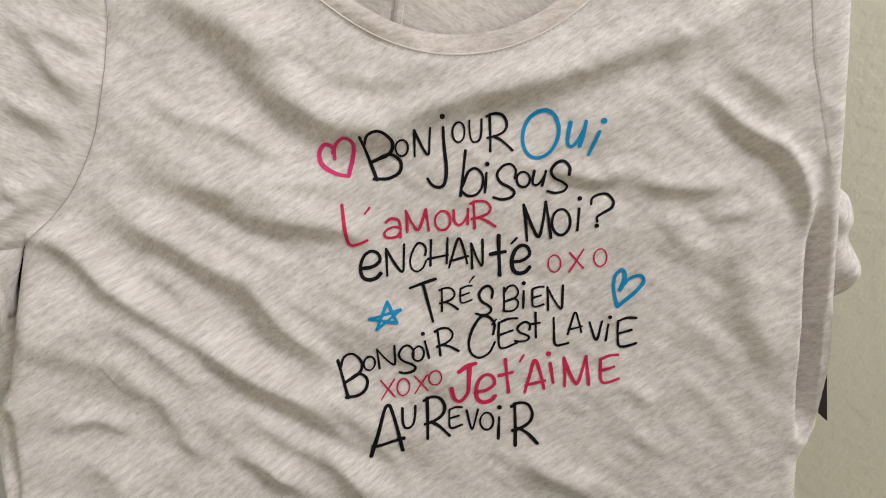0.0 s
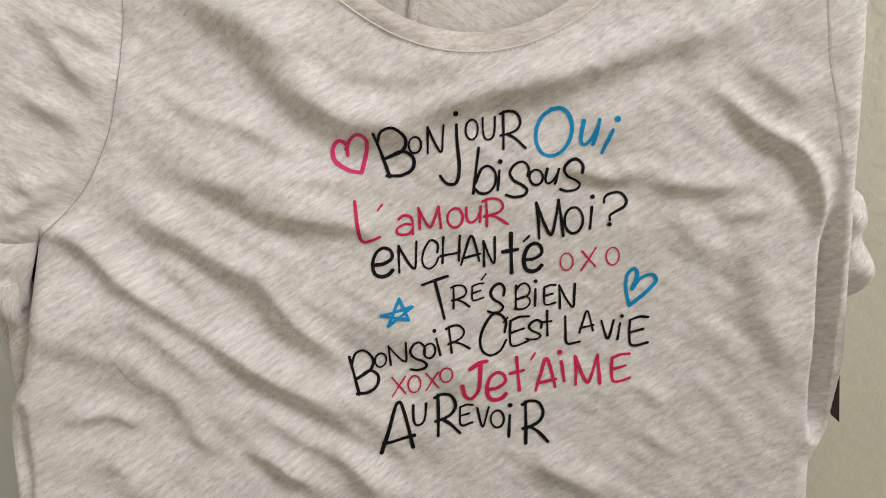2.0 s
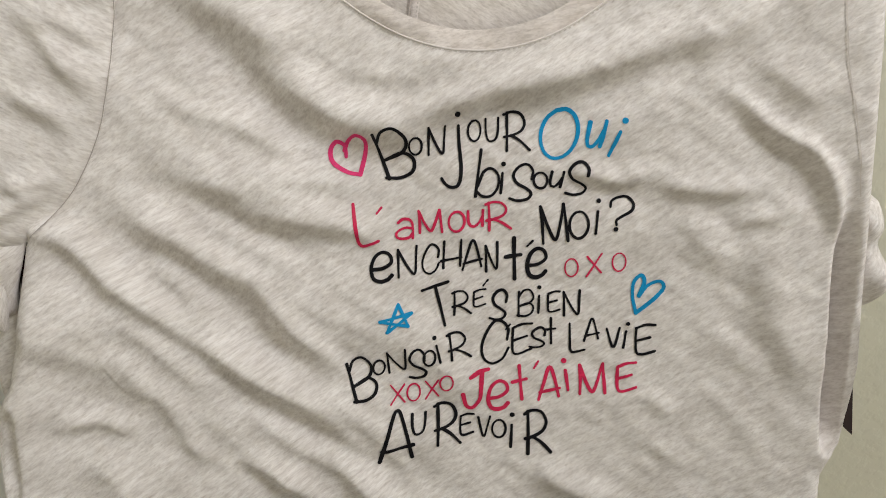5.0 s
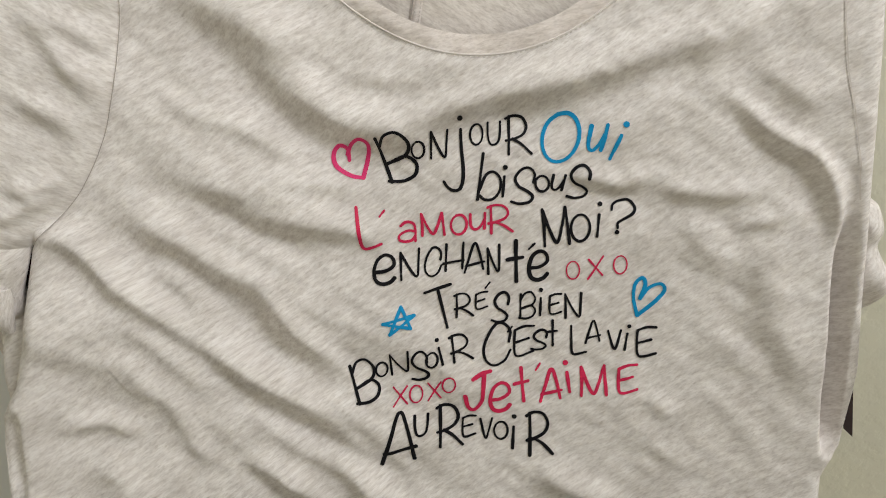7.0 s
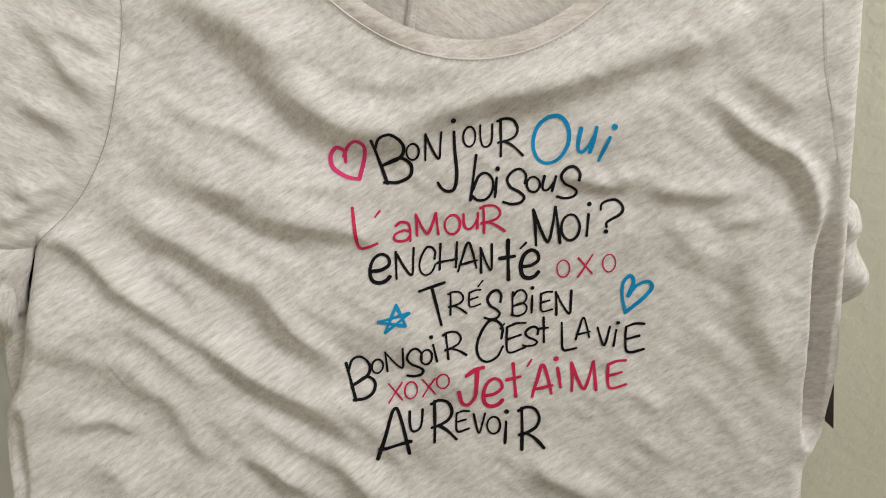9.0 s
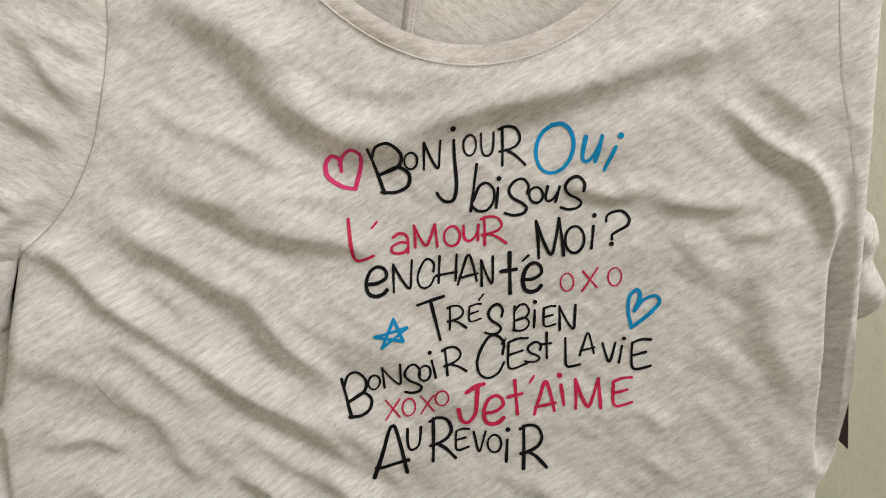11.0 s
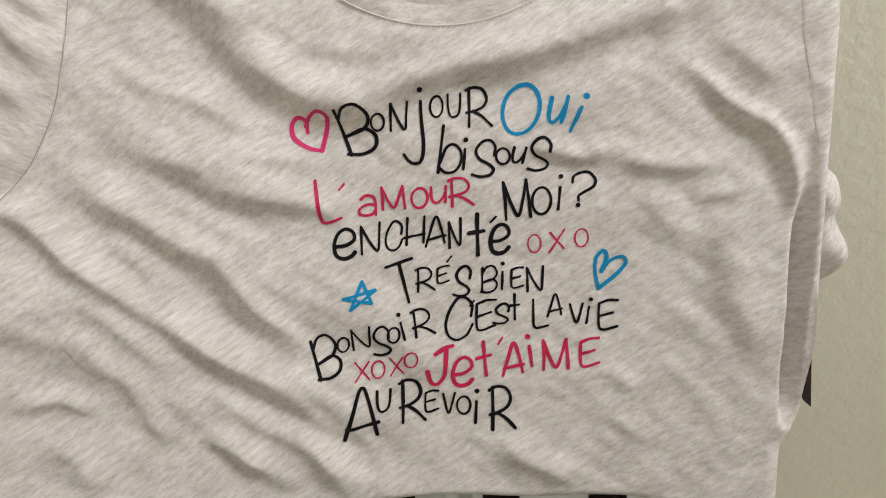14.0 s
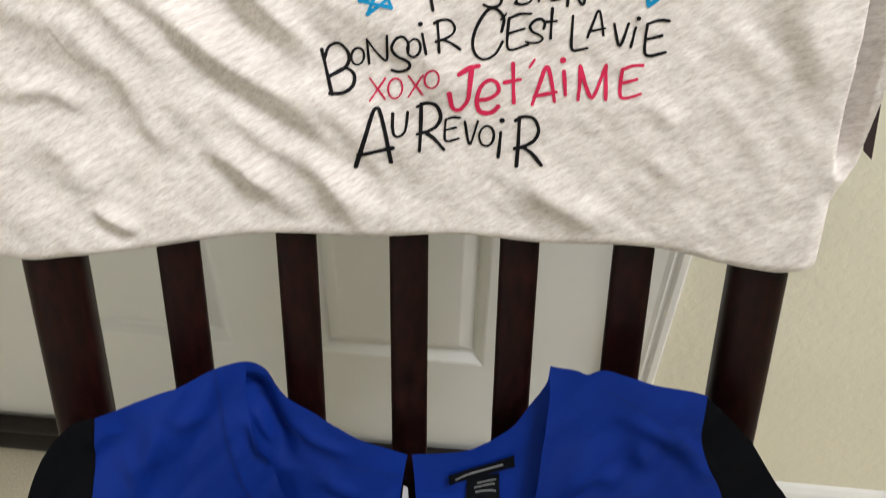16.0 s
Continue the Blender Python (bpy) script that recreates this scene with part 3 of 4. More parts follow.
def ribbon(path, width, lift, place, closed=False, across=3, round_ends=True, vary=0.0):
    """A strip of the given width along a path (n, 2) on the cloth; returns vertices and faces."""
    p = np.asarray(path)
    d = np.gradient(p, axis=0) if not closed else np.roll(p, -1, 0) - np.roll(p, 1, 0)
    d /= np.maximum(np.linalg.norm(d, axis=1), 1e-9)[:, None]
    n = np.stack([-d[:, 1], d[:, 0]], -1)
    half = width / 2 * (1 + vary * np.sin(np.linspace(0.5, 6.0, len(p)) + 40 * p[0, 0] * 7))
    if not closed and round_ends:
        k = 4
        ang = np.linspace(0.12, 1, k + 1)[:-1] * math.pi / 2
        p = np.vstack([[p[0] - d[0] * width / 2 * math.cos(a) for a in ang], p, [p[-1] + d[-1] * width / 2 * math.cos(a) for a in ang[::-1]]])
        n = np.vstack([[n[0]] * k, n, [n[-1]] * k])
        half = np.concatenate([half[0] * np.sin(ang), half, half[-1] * np.sin(ang[::-1])])
    rows = p[:, None, :] + n[:, None, :] * (np.linspace(-1, 1, across)[None, :, None] * half[:, None, None])
    v = place(rows[..., 0], rows[..., 1], lift)
    m = len(p)
    f = []
    for i in range(m if closed else m - 1):
        j = (i + 1) % m
        f += [(i * across + c + 1, i * across + c, j * across + c, j * across + c + 1) for c in range(across - 1)]
    return v.reshape(-1, 3), f, rows.reshape(-1, 2)


def strip_part(name, path, width, lift, mat, parent, label="", place=shirt_place, origin=None, across=3):
    v, f, uvs = ribbon(path, width, lift, place, across=across, round_ends=False)
    return part(name, mesh_from(name, v - (SO if origin is None else origin), f, mat, uvs=uvs), mat, parent, label)


# neck band, its top-stitching and the inside of the back seen through the neck
nu_ = np.linspace(-0.082, 0.144, 160)
keep = neckline(nu_) < TOP
band_mid = np.stack([nu_[keep], neckline(nu_[keep])], -1)
bd = np.gradient(band_mid, axis=0)
bd /= np.linalg.norm(bd, axis=1)[:, None]
bn = np.stack([-bd[:, 1], bd[:, 0]], -1)
band = strip_part("neck_band", band_mid - bn * 0.0052, 0.0112, np.array([0.0001, 0.0008, 0.0010, 0.0008, 0.0003]), JERSEY_BAND, shirt, "self-fabric neck band", across=5)
line = spline(band_mid - bn * 0.0122, 190)
for i in range(0, 189, 2):
    v, f, _ = ribbon(line[i:i + 2], 0.0007, 0.0005, shirt_place, round_ends=False)
    part("stitch", mesh_from("stitch", v - SO, f, THREAD), THREAD, band)
strip_part("seam_cord", spline(band_mid - bn * 0.0111, 160), 0.0012, np.array([0.0003, 0.0010, 0.0003]), CORD, shirt, "pale cord seam")


def back_place(u, v, lift=0.0):
    w = -0.017 + 0.0015 * np.sin(u * 60 + v * 35) + 0.001 * np.sin(u * 23 - v * 90) + lift
    return on_back(u, v, w)


iu, iv = np.meshgrid(np.linspace(-0.11, 0.17, 70), np.linspace(0.12, 0.29, 50))
part("back", mesh_from("back", (back_place(iu, iv) - SO).reshape(-1, 3), grid_faces(50, 70), JERSEY_INSIDE, uvs=np.stack([iu, iv], -1).reshape(-1, 2)), JERSEY_INSIDE, shirt, "inside of the back below the neck")
seam_path = np.stack([np.linspace(-0.012, 0.0045, 40), np.linspace(0.19, 0.285, 40)], -1)
back_seam = strip_part("back_seam", seam_path, 0.0058, np.array([0.0006, 0.0014, 0.0014, 0.0006]), JERSEY_BAND, shirt, "overlocked centre back seam", place=back_place, across=4)
strip_part("seam_gap", seam_path - np.array((0.0031, 0)), 0.0007, 0.0012, SEAM, back_seam, place=back_place)
for off in (-0.0012, 0.0018):
    for i in range(0, 39):
        v, f, _ = ribbon(np.stack([seam_path[i] + (off, 0), 0.5 * (seam_path[i] + seam_path[i + 1]) + (off, 0)]), 0.0007, 0.0019, back_place, round_ends=False)
        part("stitch", mesh_from("stitch", v - SO, f, THREAD), THREAD, back_seam)


# sleeves: one spread beside the front, one turned back behind the side
def coons(top, bottom, left, right, n, m):
    """A surface patch between four edges, (m, n, 2): top and bottom run left to right, left and right run top to bottom."""
    t, b, l, r = spline(top, n), spline(bottom, n), spline(left, m), spline(right, m)
    x, y = np.linspace(0, 1, n)[None, :, None], np.linspace(0, 1, m)[:, None, None]
    return (1 - y) * t[None] + y * b[None] + (1 - x) * l[:, None] + x * r[:, None] - ((1 - x) * (1 - y) * t[0] + x * (1 - y) * t[-1] + (1 - x) * y * b[0] + x * y * b[-1])


SLEEVE_FOLDS = []
# left sleeve
crease_set([
    (6, 2.8, (-226, 231), (-210, 209), (-201, 193), (-192, 181), (-177, 171)),
    (5, 2.4, (-211, 221), (-196, 211), (-176, 196)),
    (6, 2.6, (-228, 176), (-213, 166), (-195, 153)),
    (5, 3, (-240, 126), (-224, 125), (-205, 130)),
    (5, 3.4, (-245, 105), (-228, 114), (-210, 122)),
], SLEEVE_FOLDS)


def sleeve_place(u, v, lift=0.0):
    h = relief(u, v, SLEEVE_FOLDS) + 0.3 * folds_height(u, v, SLEEVE_FOLDS)
    edge = np.interp(v, ARM[::-1, 1], ARM[::-1, 0])
    out = np.clip(edge - u, 0, 1)
    w = h + 0.0015 + 0.004 * np.clip(out / 0.012, 0, 1) ** 0.6 - 0.45 * out ** 1.6 - 0.0012 * np.exp(-out / 0.002)
    low = np.clip((0.110 - 0.12 * out - v) / 0.018, 0, 1)
    return on_back(u, v, w + lift - 0.012 * low ** 2)


sl = coons([(-0.345, 0.272), (-0.168, 0.272)], [(-0.345, 0.078), (-0.262, 0.087), (-0.228, 0.096)], [(-0.345, 0.272), (-0.345, 0.078)], ARM, 90, 120)
part("sleeve", mesh_from("sleeve", (sleeve_place(sl[..., 0], sl[..., 1]) - SO).reshape(-1, 3), grid_faces(120, 90)[::1], JERSEY_SLEEVE, uvs=sl.reshape(-1, 2)), JERSEY_SLEEVE, shirt, "short sleeve spread flat")
strip_part("seam", spline(ARM, 140), 0.0005, 0.0021, SEAM, shirt)


def tube(name, rows, mat, ring=28, wave=0.0):
    """A hanging cloth tube through rows of (v, inner u, outer u, w, half depth)."""
    r = spline(rows, 90)
    a = np.linspace(0, 2 * math.pi, ring, endpoint=False)
    v = []
    for i, (vv, u0, u1, w, d) in enumerate(r):
        k = 1 + wave * np.sin(3 * a + i * 0.13)
        v.append(on_back((u0 + u1) / 2 + (u1 - u0) / 2 * np.cos(a), np.full(ring, vv), w + d * np.sin(a) * k))
    f = [(i * ring + j, i * ring + (j + 1) % ring, (i + 1) * ring + (j + 1) % ring, (i + 1) * ring + j) for i in range(89) for j in range(ring)]
    f += [tuple(range(ring))[::-1], tuple(range(89 * ring, 90 * ring))]
    uvs = np.stack([np.repeat(a[None] * 0.02, 90, 0), np.repeat(r[:, :1], ring, 1)], -1).reshape(-1, 2)
    return part(name, mesh_from(name, np.concatenate(v) - SO, f, mat, uvs=uvs), mat, shirt)


tube("sleeve", [(0.272, 0.20, 0.2535, -0.028, 0.014), (0.21, 0.20, 0.2525, -0.028, 0.014), (0.15, 0.20, 0.2515, -0.028, 0.014), (0.107, 0.20, 0.2555, -0.030, 0.014), (0.096, 0.235, 0.262, -0.031, 0.016), (0.082, 0.243, 0.2655, -0.032, 0.018),
                (0.070, 0.243, 0.2645, -0.033, 0.014), (0.054, 0.243, 0.270, -0.030, 0.018), (0.044, 0.243, 0.270, -0.031, 0.016), (0.034, 0.243, 0.264, -0.034, 0.010), (0.027, 0.243, 0.255, -0.036, 0.004)], JERSEY_SLEEVE, wave=0.08)
tube("cuff", [(0.115, -0.310, -0.219, -0.008, 0.008), (0.098, -0.295, -0.2290, -0.008, 0.009), (0.082, -0.278, -0.2350, -0.010, 0.010), (0.067, -0.266, -0.2402, -0.012, 0.010), (0.056, -0.261, -0.2420, -0.018, 0.008), (0.050, -0.256, -0.2455, -0.026, 0.003)], JERSEY_SLEEVE, wave=0.3)
tube("cuff_curl", [(0.072, -0.2540, -0.2430, -0.006, 0.006), (0.060, -0.2545, -0.2435, -0.006, 0.006), (0.052, -0.2530, -0.2450, -0.008, 0.005), (0.045, -0.2505, -0.2470, -0.011, 0.002)], JERSEY_SLEEVE, ring=20)
tube("sleeve_lining", [(0.062, -0.272, -0.2425, -0.040, 0.006), (0.040, -0.270, -0.2450, -0.041, 0.007), (0.018, -0.266, -0.2510, -0.042, 0.007), (0.004, -0.262, -0.256, -0.044, 0.003)], JERSEY_INSIDE, wave=0.2)
tube("side", [(0.09, -0.260, -0.20, -0.034, 0.008), (0.037, -0.2600, -0.20, -0.026, 0.010), (0.008, -0.2610, -0.20, -0.026, 0.011), (-0.04, -0.258, -0.20, -0.034, 0.010), (-0.085, -0.258, -0.20, -0.036, 0.010), (-0.105, -0.250, -0.20, -0.036, 0.003)], JERSEY_SLEEVE, wave=0.08)
strip_part("seam", spline(np.array([(227, 272), (227, 212), (229, 181), (233, 156), (238, 129), (241, 103)]) / 1000, 120), 0.0006, 0.0008, THREAD, shirt)

# ---- the print: a monoline hand-lettered alphabet, each letter on a slanted box of its own ----
RING = [(0.5 + 0.5 * math.cos(a * math.pi / 6 + 1.9), 0.5 + 0.5 * math.sin(a * math.pi / 6 + 1.9)) for a in range(13)]
GLYPH = {}
GLYPH["B"] = [[(0, 1), (0, 0)], [(0.02, 0.8), (0.3, 1.03), (0.72, 1.05), (0.98, 0.78), (0.75, 0.52), (0.06, 0.4)], [(0.06, 0.4), (0.7, 0.5), (1.0, 0.32), (0.85, 0.08), (0.4, -0.02), (-0.08, 0.03)]]
GLYPH["o"] = GLYPH["O"] = [RING]
GLYPH["N"] = [[(0, 1), (0, 0)], [(0.02, 0.96), (0.42, 0.42), (0.8, 0.03), (0.95, 0.06), (1.0, 0.5), (1.05, 1)]]
GLYPH["j"] = [[(0.79, 1), (0.85, 0.7), (0.97, 0.3), (0.85, 0.05), (0.5, 0), (0.2, 0.05), (0, 0.14)], [(0.72, 1.19)]]
GLYPH["u"] = [[(0, 1), (0.03, 0.4), (0.2, 0.05), (0.55, 0), (0.85, 0.15), (0.97, 0.5), (1, 1)]]
GLYPH["w"] = [[(0, 1), (0, 0.4), (0.15, 0.08), (0.45, 0.02), (0.75, 0.25), (0.96, 0.62)], [(1, 1), (0.98, 0.5), (0.95, 0)]]
GLYPH["R"] = [[(0.05, 1), (0.04, 0.5), (0, 0)], [(-0.1, 0.94), (0.25, 1.02), (0.65, 0.98), (0.85, 0.76), (0.7, 0.55), (0.3, 0.42), (-0.1, 0.36)], [(0.2, 0.41), (0.6, 0.28), (1.02, 0.05)]]
GLYPH["i"] = [[(0, 0), (0, 0.68)], [(0, 1)]]
GLYPH["b"] = [[(0, 1), (0, 0.5), (0, 0)], [(0.04, 0.22), (0.25, 0.53), (0.6, 0.6), (0.95, 0.45), (1, 0.2), (0.75, 0.02), (0.35, 0), (0.04, 0.1)]]
GLYPH["S"] = [[(0.98, 0.58), (1.0, 0.82), (0.72, 1), (0.35, 0.95), (0.1, 0.72), (0.3, 0.48), (0.75, 0.32), (1.0, 0.17), (0.85, 0.02), (0.4, -0.02), (0, 0.05)]]
GLYPH["L"] = [[(0, 1), (0, 0.4), (0.03, 0.12), (0.2, 0), (0.6, 0), (1, 0.03)]]
GLYPH["'"] = [[(0, 0), (0, 1)]]
GLYPH["a"] = [[(0.1, 0.82), (0.4, 1), (0.8, 0.92), (0.95, 0.6), (0.97, 0)], [(0.95, 0.5), (0.5, 0.55), (0.05, 0.35), (0.05, 0.1), (0.35, 0), (0.75, 0.05), (0.95, 0.25)]]
GLYPH["M"] = [[(0, 1), (0.02, 0.5), (0, 0)], [(0.02, 0.97), (0.25, 0.4), (0.5, 0.06), (0.72, 0.45), (0.93, 1)], [(0.93, 1), (0.97, 0.5), (1, 0)]]
GLYPH["?"] = [[(0, 0.7), (0.05, 0.86), (0.3, 0.97), (0.7, 1), (0.98, 0.8), (0.9, 0.6), (0.5, 0.42), (0.25, 0.3), (0.25, 0.16)], [(0.23, 0.02)]]
GLYPH["e"] = [[(0.1, 0.42), (0.55, 0.45), (0.95, 0.64), (0.85, 0.9), (0.5, 1), (0.15, 0.82), (0, 0.45), (0.12, 0.12), (0.45, 0), (0.8, 0.05), (1, 0.2)]]
GLYPH["C"] = [[(0.95, 0.55), (0.98, 0.8), (0.75, 0.98), (0.45, 1), (0.15, 0.75), (0, 0.4), (0.12, 0.12), (0.45, 0), (0.8, 0.1), (1.02, 0.35)]]
GLYPH["H"] = [[(0, 1), (0, 0)], [(1, 1), (1, 0)], [(-0.15, 0.27), (1.05, 0.33)]]
GLYPH["A"] = [[(0, 0), (0.25, 0.55), (0.42, 0.93), (0.52, 1), (0.62, 0.93), (0.82, 0.5), (1, 0)], [(0.06, 0.22), (1.03, 0.27)]]
GLYPH["t"] = [[(0.55, 1), (0.58, 0.5), (0.62, 0)], [(0, 0.55), (1, 0.58)]]
GLYPH["x"] = [[(0, 1), (1, 0)], [(0.95, 1), (0.05, -0.05)]]
GLYPH["T"] = [[(0, 1), (0.5, 1), (1, 1)], [(0.5, 1), (0.5, 0)]]
GLYPH["E"] = [[(1, 0.97), (0.5, 1.0), (0, 0.92)], [(0, 0.92), (-0.02, 0.5), (0.02, 0.1), (0.3, 0), (1, 0.08)], [(0, 0.48), (0.75, 0.56)]]
GLYPH["v"] = [[(0, 1), (0.3, 0.25), (0.48, 0), (0.65, 0.15), (1, 1)]]
GLYPH["J"] = [[(0.3, 0.85), (0.7, 0.97), (1.05, 1)], [(0.78, 0.97), (0.8, 0.5), (0.78, 0.2), (0.5, 0), (0.2, 0.08), (0, 0.42)]]
GLYPH["h"] = [[(0.45, 0.46), (0.40, 0.72), (0.18, 0.80), (0.04, 0.60), (0.12, 0.32), (0.5, 0.10), (0.83, 0.04)], [(0.83, 0.04), (0.95, 0.55), (0.93, 0.86), (0.70, 0.98), (0.50, 0.84), (0.40, 0.60)]]
GLYPH["g"] = [[(0.16, 0.04), (0.05, 0.44), (0.08, 0.80), (0.30, 0.97), (0.40, 0.80), (0.24, 0.46)], [(0.24, 0.46), (0.5, 0.72), (0.87, 0.83), (0.98, 0.65), (0.65, 0.37), (0.16, 0.04)]]
GLYPH["s"] = [[(0.02, 0.38), (0.97, 0.68)], [(0.97, 0.68), (0.24, 0.02)], [(0.24, 0.02), (0.56, 0.95)], [(0.56, 0.95), (0.87, 0.26)], [(0.87, 0.26), (0.02, 0.38)]]
KIND = {"h": "printed_heart", "g": "printed_heart", "s": "printed_star", "'": "printed_accent", "?": "printed_question_mark"}


def lettering(ink_mat, rows, label=""):
    """Letters as rows of glyph, foot in mm, the box's base and upright as vectors in mm, and the pen's width in mm."""
    for g, x, y, bx, by, hx, hy, pen in rows:
        foot, base, up = np.array((x, y)) / 1000, np.array((bx, by)) / 1000, np.array((hx, hy)) / 1000
        vs, fs, lift = [], [], 0.00045
        for stroke in GLYPH[g]:
            pts = np.array([foot + a * base + b * up for a, b in stroke])
            if len(pts) == 1:
                a = np.linspace(0, 2 * math.pi, 15)[:-1]
                r = 0.68 * pen / 1000
                ring = np.stack([pts[0, 0] + r * np.cos(a), pts[0, 1] + r * np.sin(a)], -1)
                v = shirt_place(np.append(ring[:, 0], pts[0, 0]), np.append(ring[:, 1], pts[0, 1]), lift)
                f = [(i, (i + 1) % 14, 14) for i in range(14)]
            else:
                size = np.linalg.norm(np.diff(pts, axis=0), axis=1).sum()
                n = max(8, int(size / 0.0007))
                v, f, _ = ribbon(spline(pts, n), (0.67 + 0.055 * pen) * pen / 1000, lift, shirt_place, vary=0.13)
            k = sum(len(q) for q in vs)
            vs.append(v)
            fs += [tuple(i + k for i in q) for q in f]
            lift += 0.00006
        name = KIND.get(g, "printed_letter")
        part(name, mesh_from(name, np.concatenate(vs) - SO, fs, ink_mat), ink_mat, shirt, label)


# Bonjour
lettering(INK_BLACK, [('B', -26.4, 118.2, 17.6, 2.5, -8.5, 27.5, 2.5), ('o', -14.1, 132.5, 7.6, -0.4, 0.6, 10.3, 1.7), ('N', -2.3, 131.9, 9.3, 0.6, 0.5, 16.2, 1.9), ('j', 4.7, 112.2, 11.9, -0.6, 1.8, 36.8, 2.5), ('o', 21.3, 139, 7.6, -0, 0.5, 12.3, 1.7), ('u', 32, 138.5, 7.6, 0.3, 0.2, 13.4, 1.7), ('R', 44.3, 132.7, 13.1, -0.9, 0, 22.4, 2.1)])
# Oui
lettering(INK_BLUE, [('O', 62.2, 127.4, 21.4, 0.2, 4.8, 28.7, 2.8), ('w', 89.8, 133.6, 8.8, 0.4, 3.5, 14.6, 2.8), ('i', 103.6, 128.6, 0.3, -0, 8.8, 20.2, 2.7)])
# bisous
lettering(INK_BLACK, [('b', 24.8, 105.9, 12.7, -0.2, 4.3, 27.9, 2.2), ('i', 40, 107.6, 0.4, -0, 2, 17.5, 2.2), ('S', 45.1, 103.1, 12.6, 0.2, 2.1, 21.1, 2.2), ('o', 59.7, 110, 8, -0.3, 0.2, 9.5, 1.9), ('w', 68.7, 110.7, 6.9, -0.3, 1.9, 9.1, 2.1), ('S', 78.4, 105.7, 11.8, 0.3, 1.4, 19.3, 2.2)])
# L'amour
lettering(INK_RED, [('L', -46.9, 77.8, 12.1, 2.4, -1.9, 26.6, 2.5), ("'", -35, 97.9, 0.3, -0, 3, 3.4, 1.7), ('a', -24.1, 81.3, 10.6, 0, 0.7, 12.2, 2.1), ('M', -9.4, 84.4, 13.5, 0.3, -0.3, 13.7, 2.1), ('o', 8, 84.5, 9.6, 0.2, 0.6, 12.2, 2), ('w', 20.2, 87.1, 8.9, 0.6, 0.1, 9.7, 2.1), ('R', 32.8, 84.6, 12.8, 0.1, -0.8, 17.3, 2.1)])
# Moi?
lettering(INK_BLACK, [('M', 65.2, 76, 14.8, 1.3, -1.6, 22.8, 2.3), ('o', 80.7, 78.7, 11.2, 0, 0.3, 16.6, 2.1), ('i', 96.4, 81.4, 0.3, -0, 1.9, 20, 2.1), ('?', 105.1, 83.7, 13.7, -0.4, 0.1, 20, 2.1)])
# enchanté
lettering(INK_BLACK, [('e', -40.7, 55.4, 12.8, 0.2, 1.2, 18.3, 2.8), ('N', -23.6, 57.6, 10.9, 1.9, 0.3, 16.9, 2), ('C', -9.1, 58.4, 10.1, 0.9, 1, 17.6, 1.8), ('H', 4, 62, 10.4, 0.9, 1.2, 16.4, 2), ('A', 15.8, 60.2, 11.6, 2, 0.8, 17.6, 2), ('N', 30.4, 58.7, 6.9, 1.9, -0.1, 16.6, 2), ('t', 41.8, 53.7, 9.3, 0.3, 0.8, 25.7, 2.9), ('e', 55, 54.3, 11.4, 0.3, 1.2, 18.4, 2.9), ("'", 55.6, 74.2, 0.4, -0, 3.3, 3.5, 1.8)])
# oxo
lettering(INK_RED, [('o', 78.2, 54.6, 7.8, -0.2, 0.2, 11.4, 1.2), ('x', 90.9, 54.9, 9.1, 2, 0.8, 12.1, 1.6), ('o', 106.7, 57.5, 8, 0.2, 0, 11.4, 1.2)])
# Trés
lettering(INK_BLACK, [('T', -4.4, 23.1, 16.3, 5.1, -5.2, 25.3, 2.4), ('R', 9.8, 31.7, 10.2, 0.2, -0, 15.1, 1.8), ('E', 22, 36.3, 7.3, 1.1, 0.4, 10.5, 1.6), ("'", 28.3, 49.9, 0.4, -0, 3, 3.6, 1.4), ('S', 31.8, 27.9, 9.5, 0.3, 1.8, 18.8, 2.2)])
# bien
lettering(INK_BLACK, [('B', 49.7, 29.7, 9.1, 0.4, 0.5, 15.8, 1.8), ('i', 62, 31.5, 0.4, -0, 0.7, 16.5, 2), ('E', 67.8, 32, 7.2, 0.5, 0.3, 12.8, 1.8), ('N', 77.8, 29.4, 9.3, 0.9, -0.1, 15.1, 2)])
# Bonsoir
lettering(INK_BLACK, [('B', -53.5, -20.9, 14.1, 2.6, -5.1, 24.7, 2.4), ('o', -42.6, -5.2, 7.3, 0.5, 0.6, 9.6, 1.8), ('N', -32.3, -4.3, 10.8, 2.2, -0.9, 14, 1.8), ('S', -19.4, -9.1, 10.4, 1.6, -1.4, 19.5, 2.2), ('o', -10.8, 0, 7.4, 0.6, 0.5, 10, 1.8), ('i', -0, 2, 0.4, -0, -3.2, 16.4, 2), ('R', 7.4, 2.7, 11.8, 0.8, -1.8, 17.1, 2)])
# C'est
lettering(INK_BLACK, [('C', 25.6, -1.5, 16.6, 0.7, 1.8, 27.7, 2.2), ("'", 41.8, 20.9, 0.4, -0, 2.7, 3.3, 1.6), ('E', 45.7, 4.1, 11.8, 1.9, 0.6, 19.2, 2), ('S', 56.4, 8.3, 8.8, 0.8, 1.1, 13, 2), ('t', 65.9, 11.1, 6.2, 0.2, 0.4, 16.8, 2)])
# La vie
lettering(INK_BLACK, [('L', 81.4, 4.8, 9, 1.3, -0.1, 19.2, 2), ('A', 90.1, 12.7, 8.6, 1.4, 0.5, 13.7, 1.8), ('v', 104, 8.6, 7.8, 0.3, 0.1, 11.8, 2), ('i', 114, 8.1, 0.4, -0, 2.8, 15.6, 1.9), ('E', 121.8, 3.4, 11.2, 1.1, -0, 19.1, 2.1)])
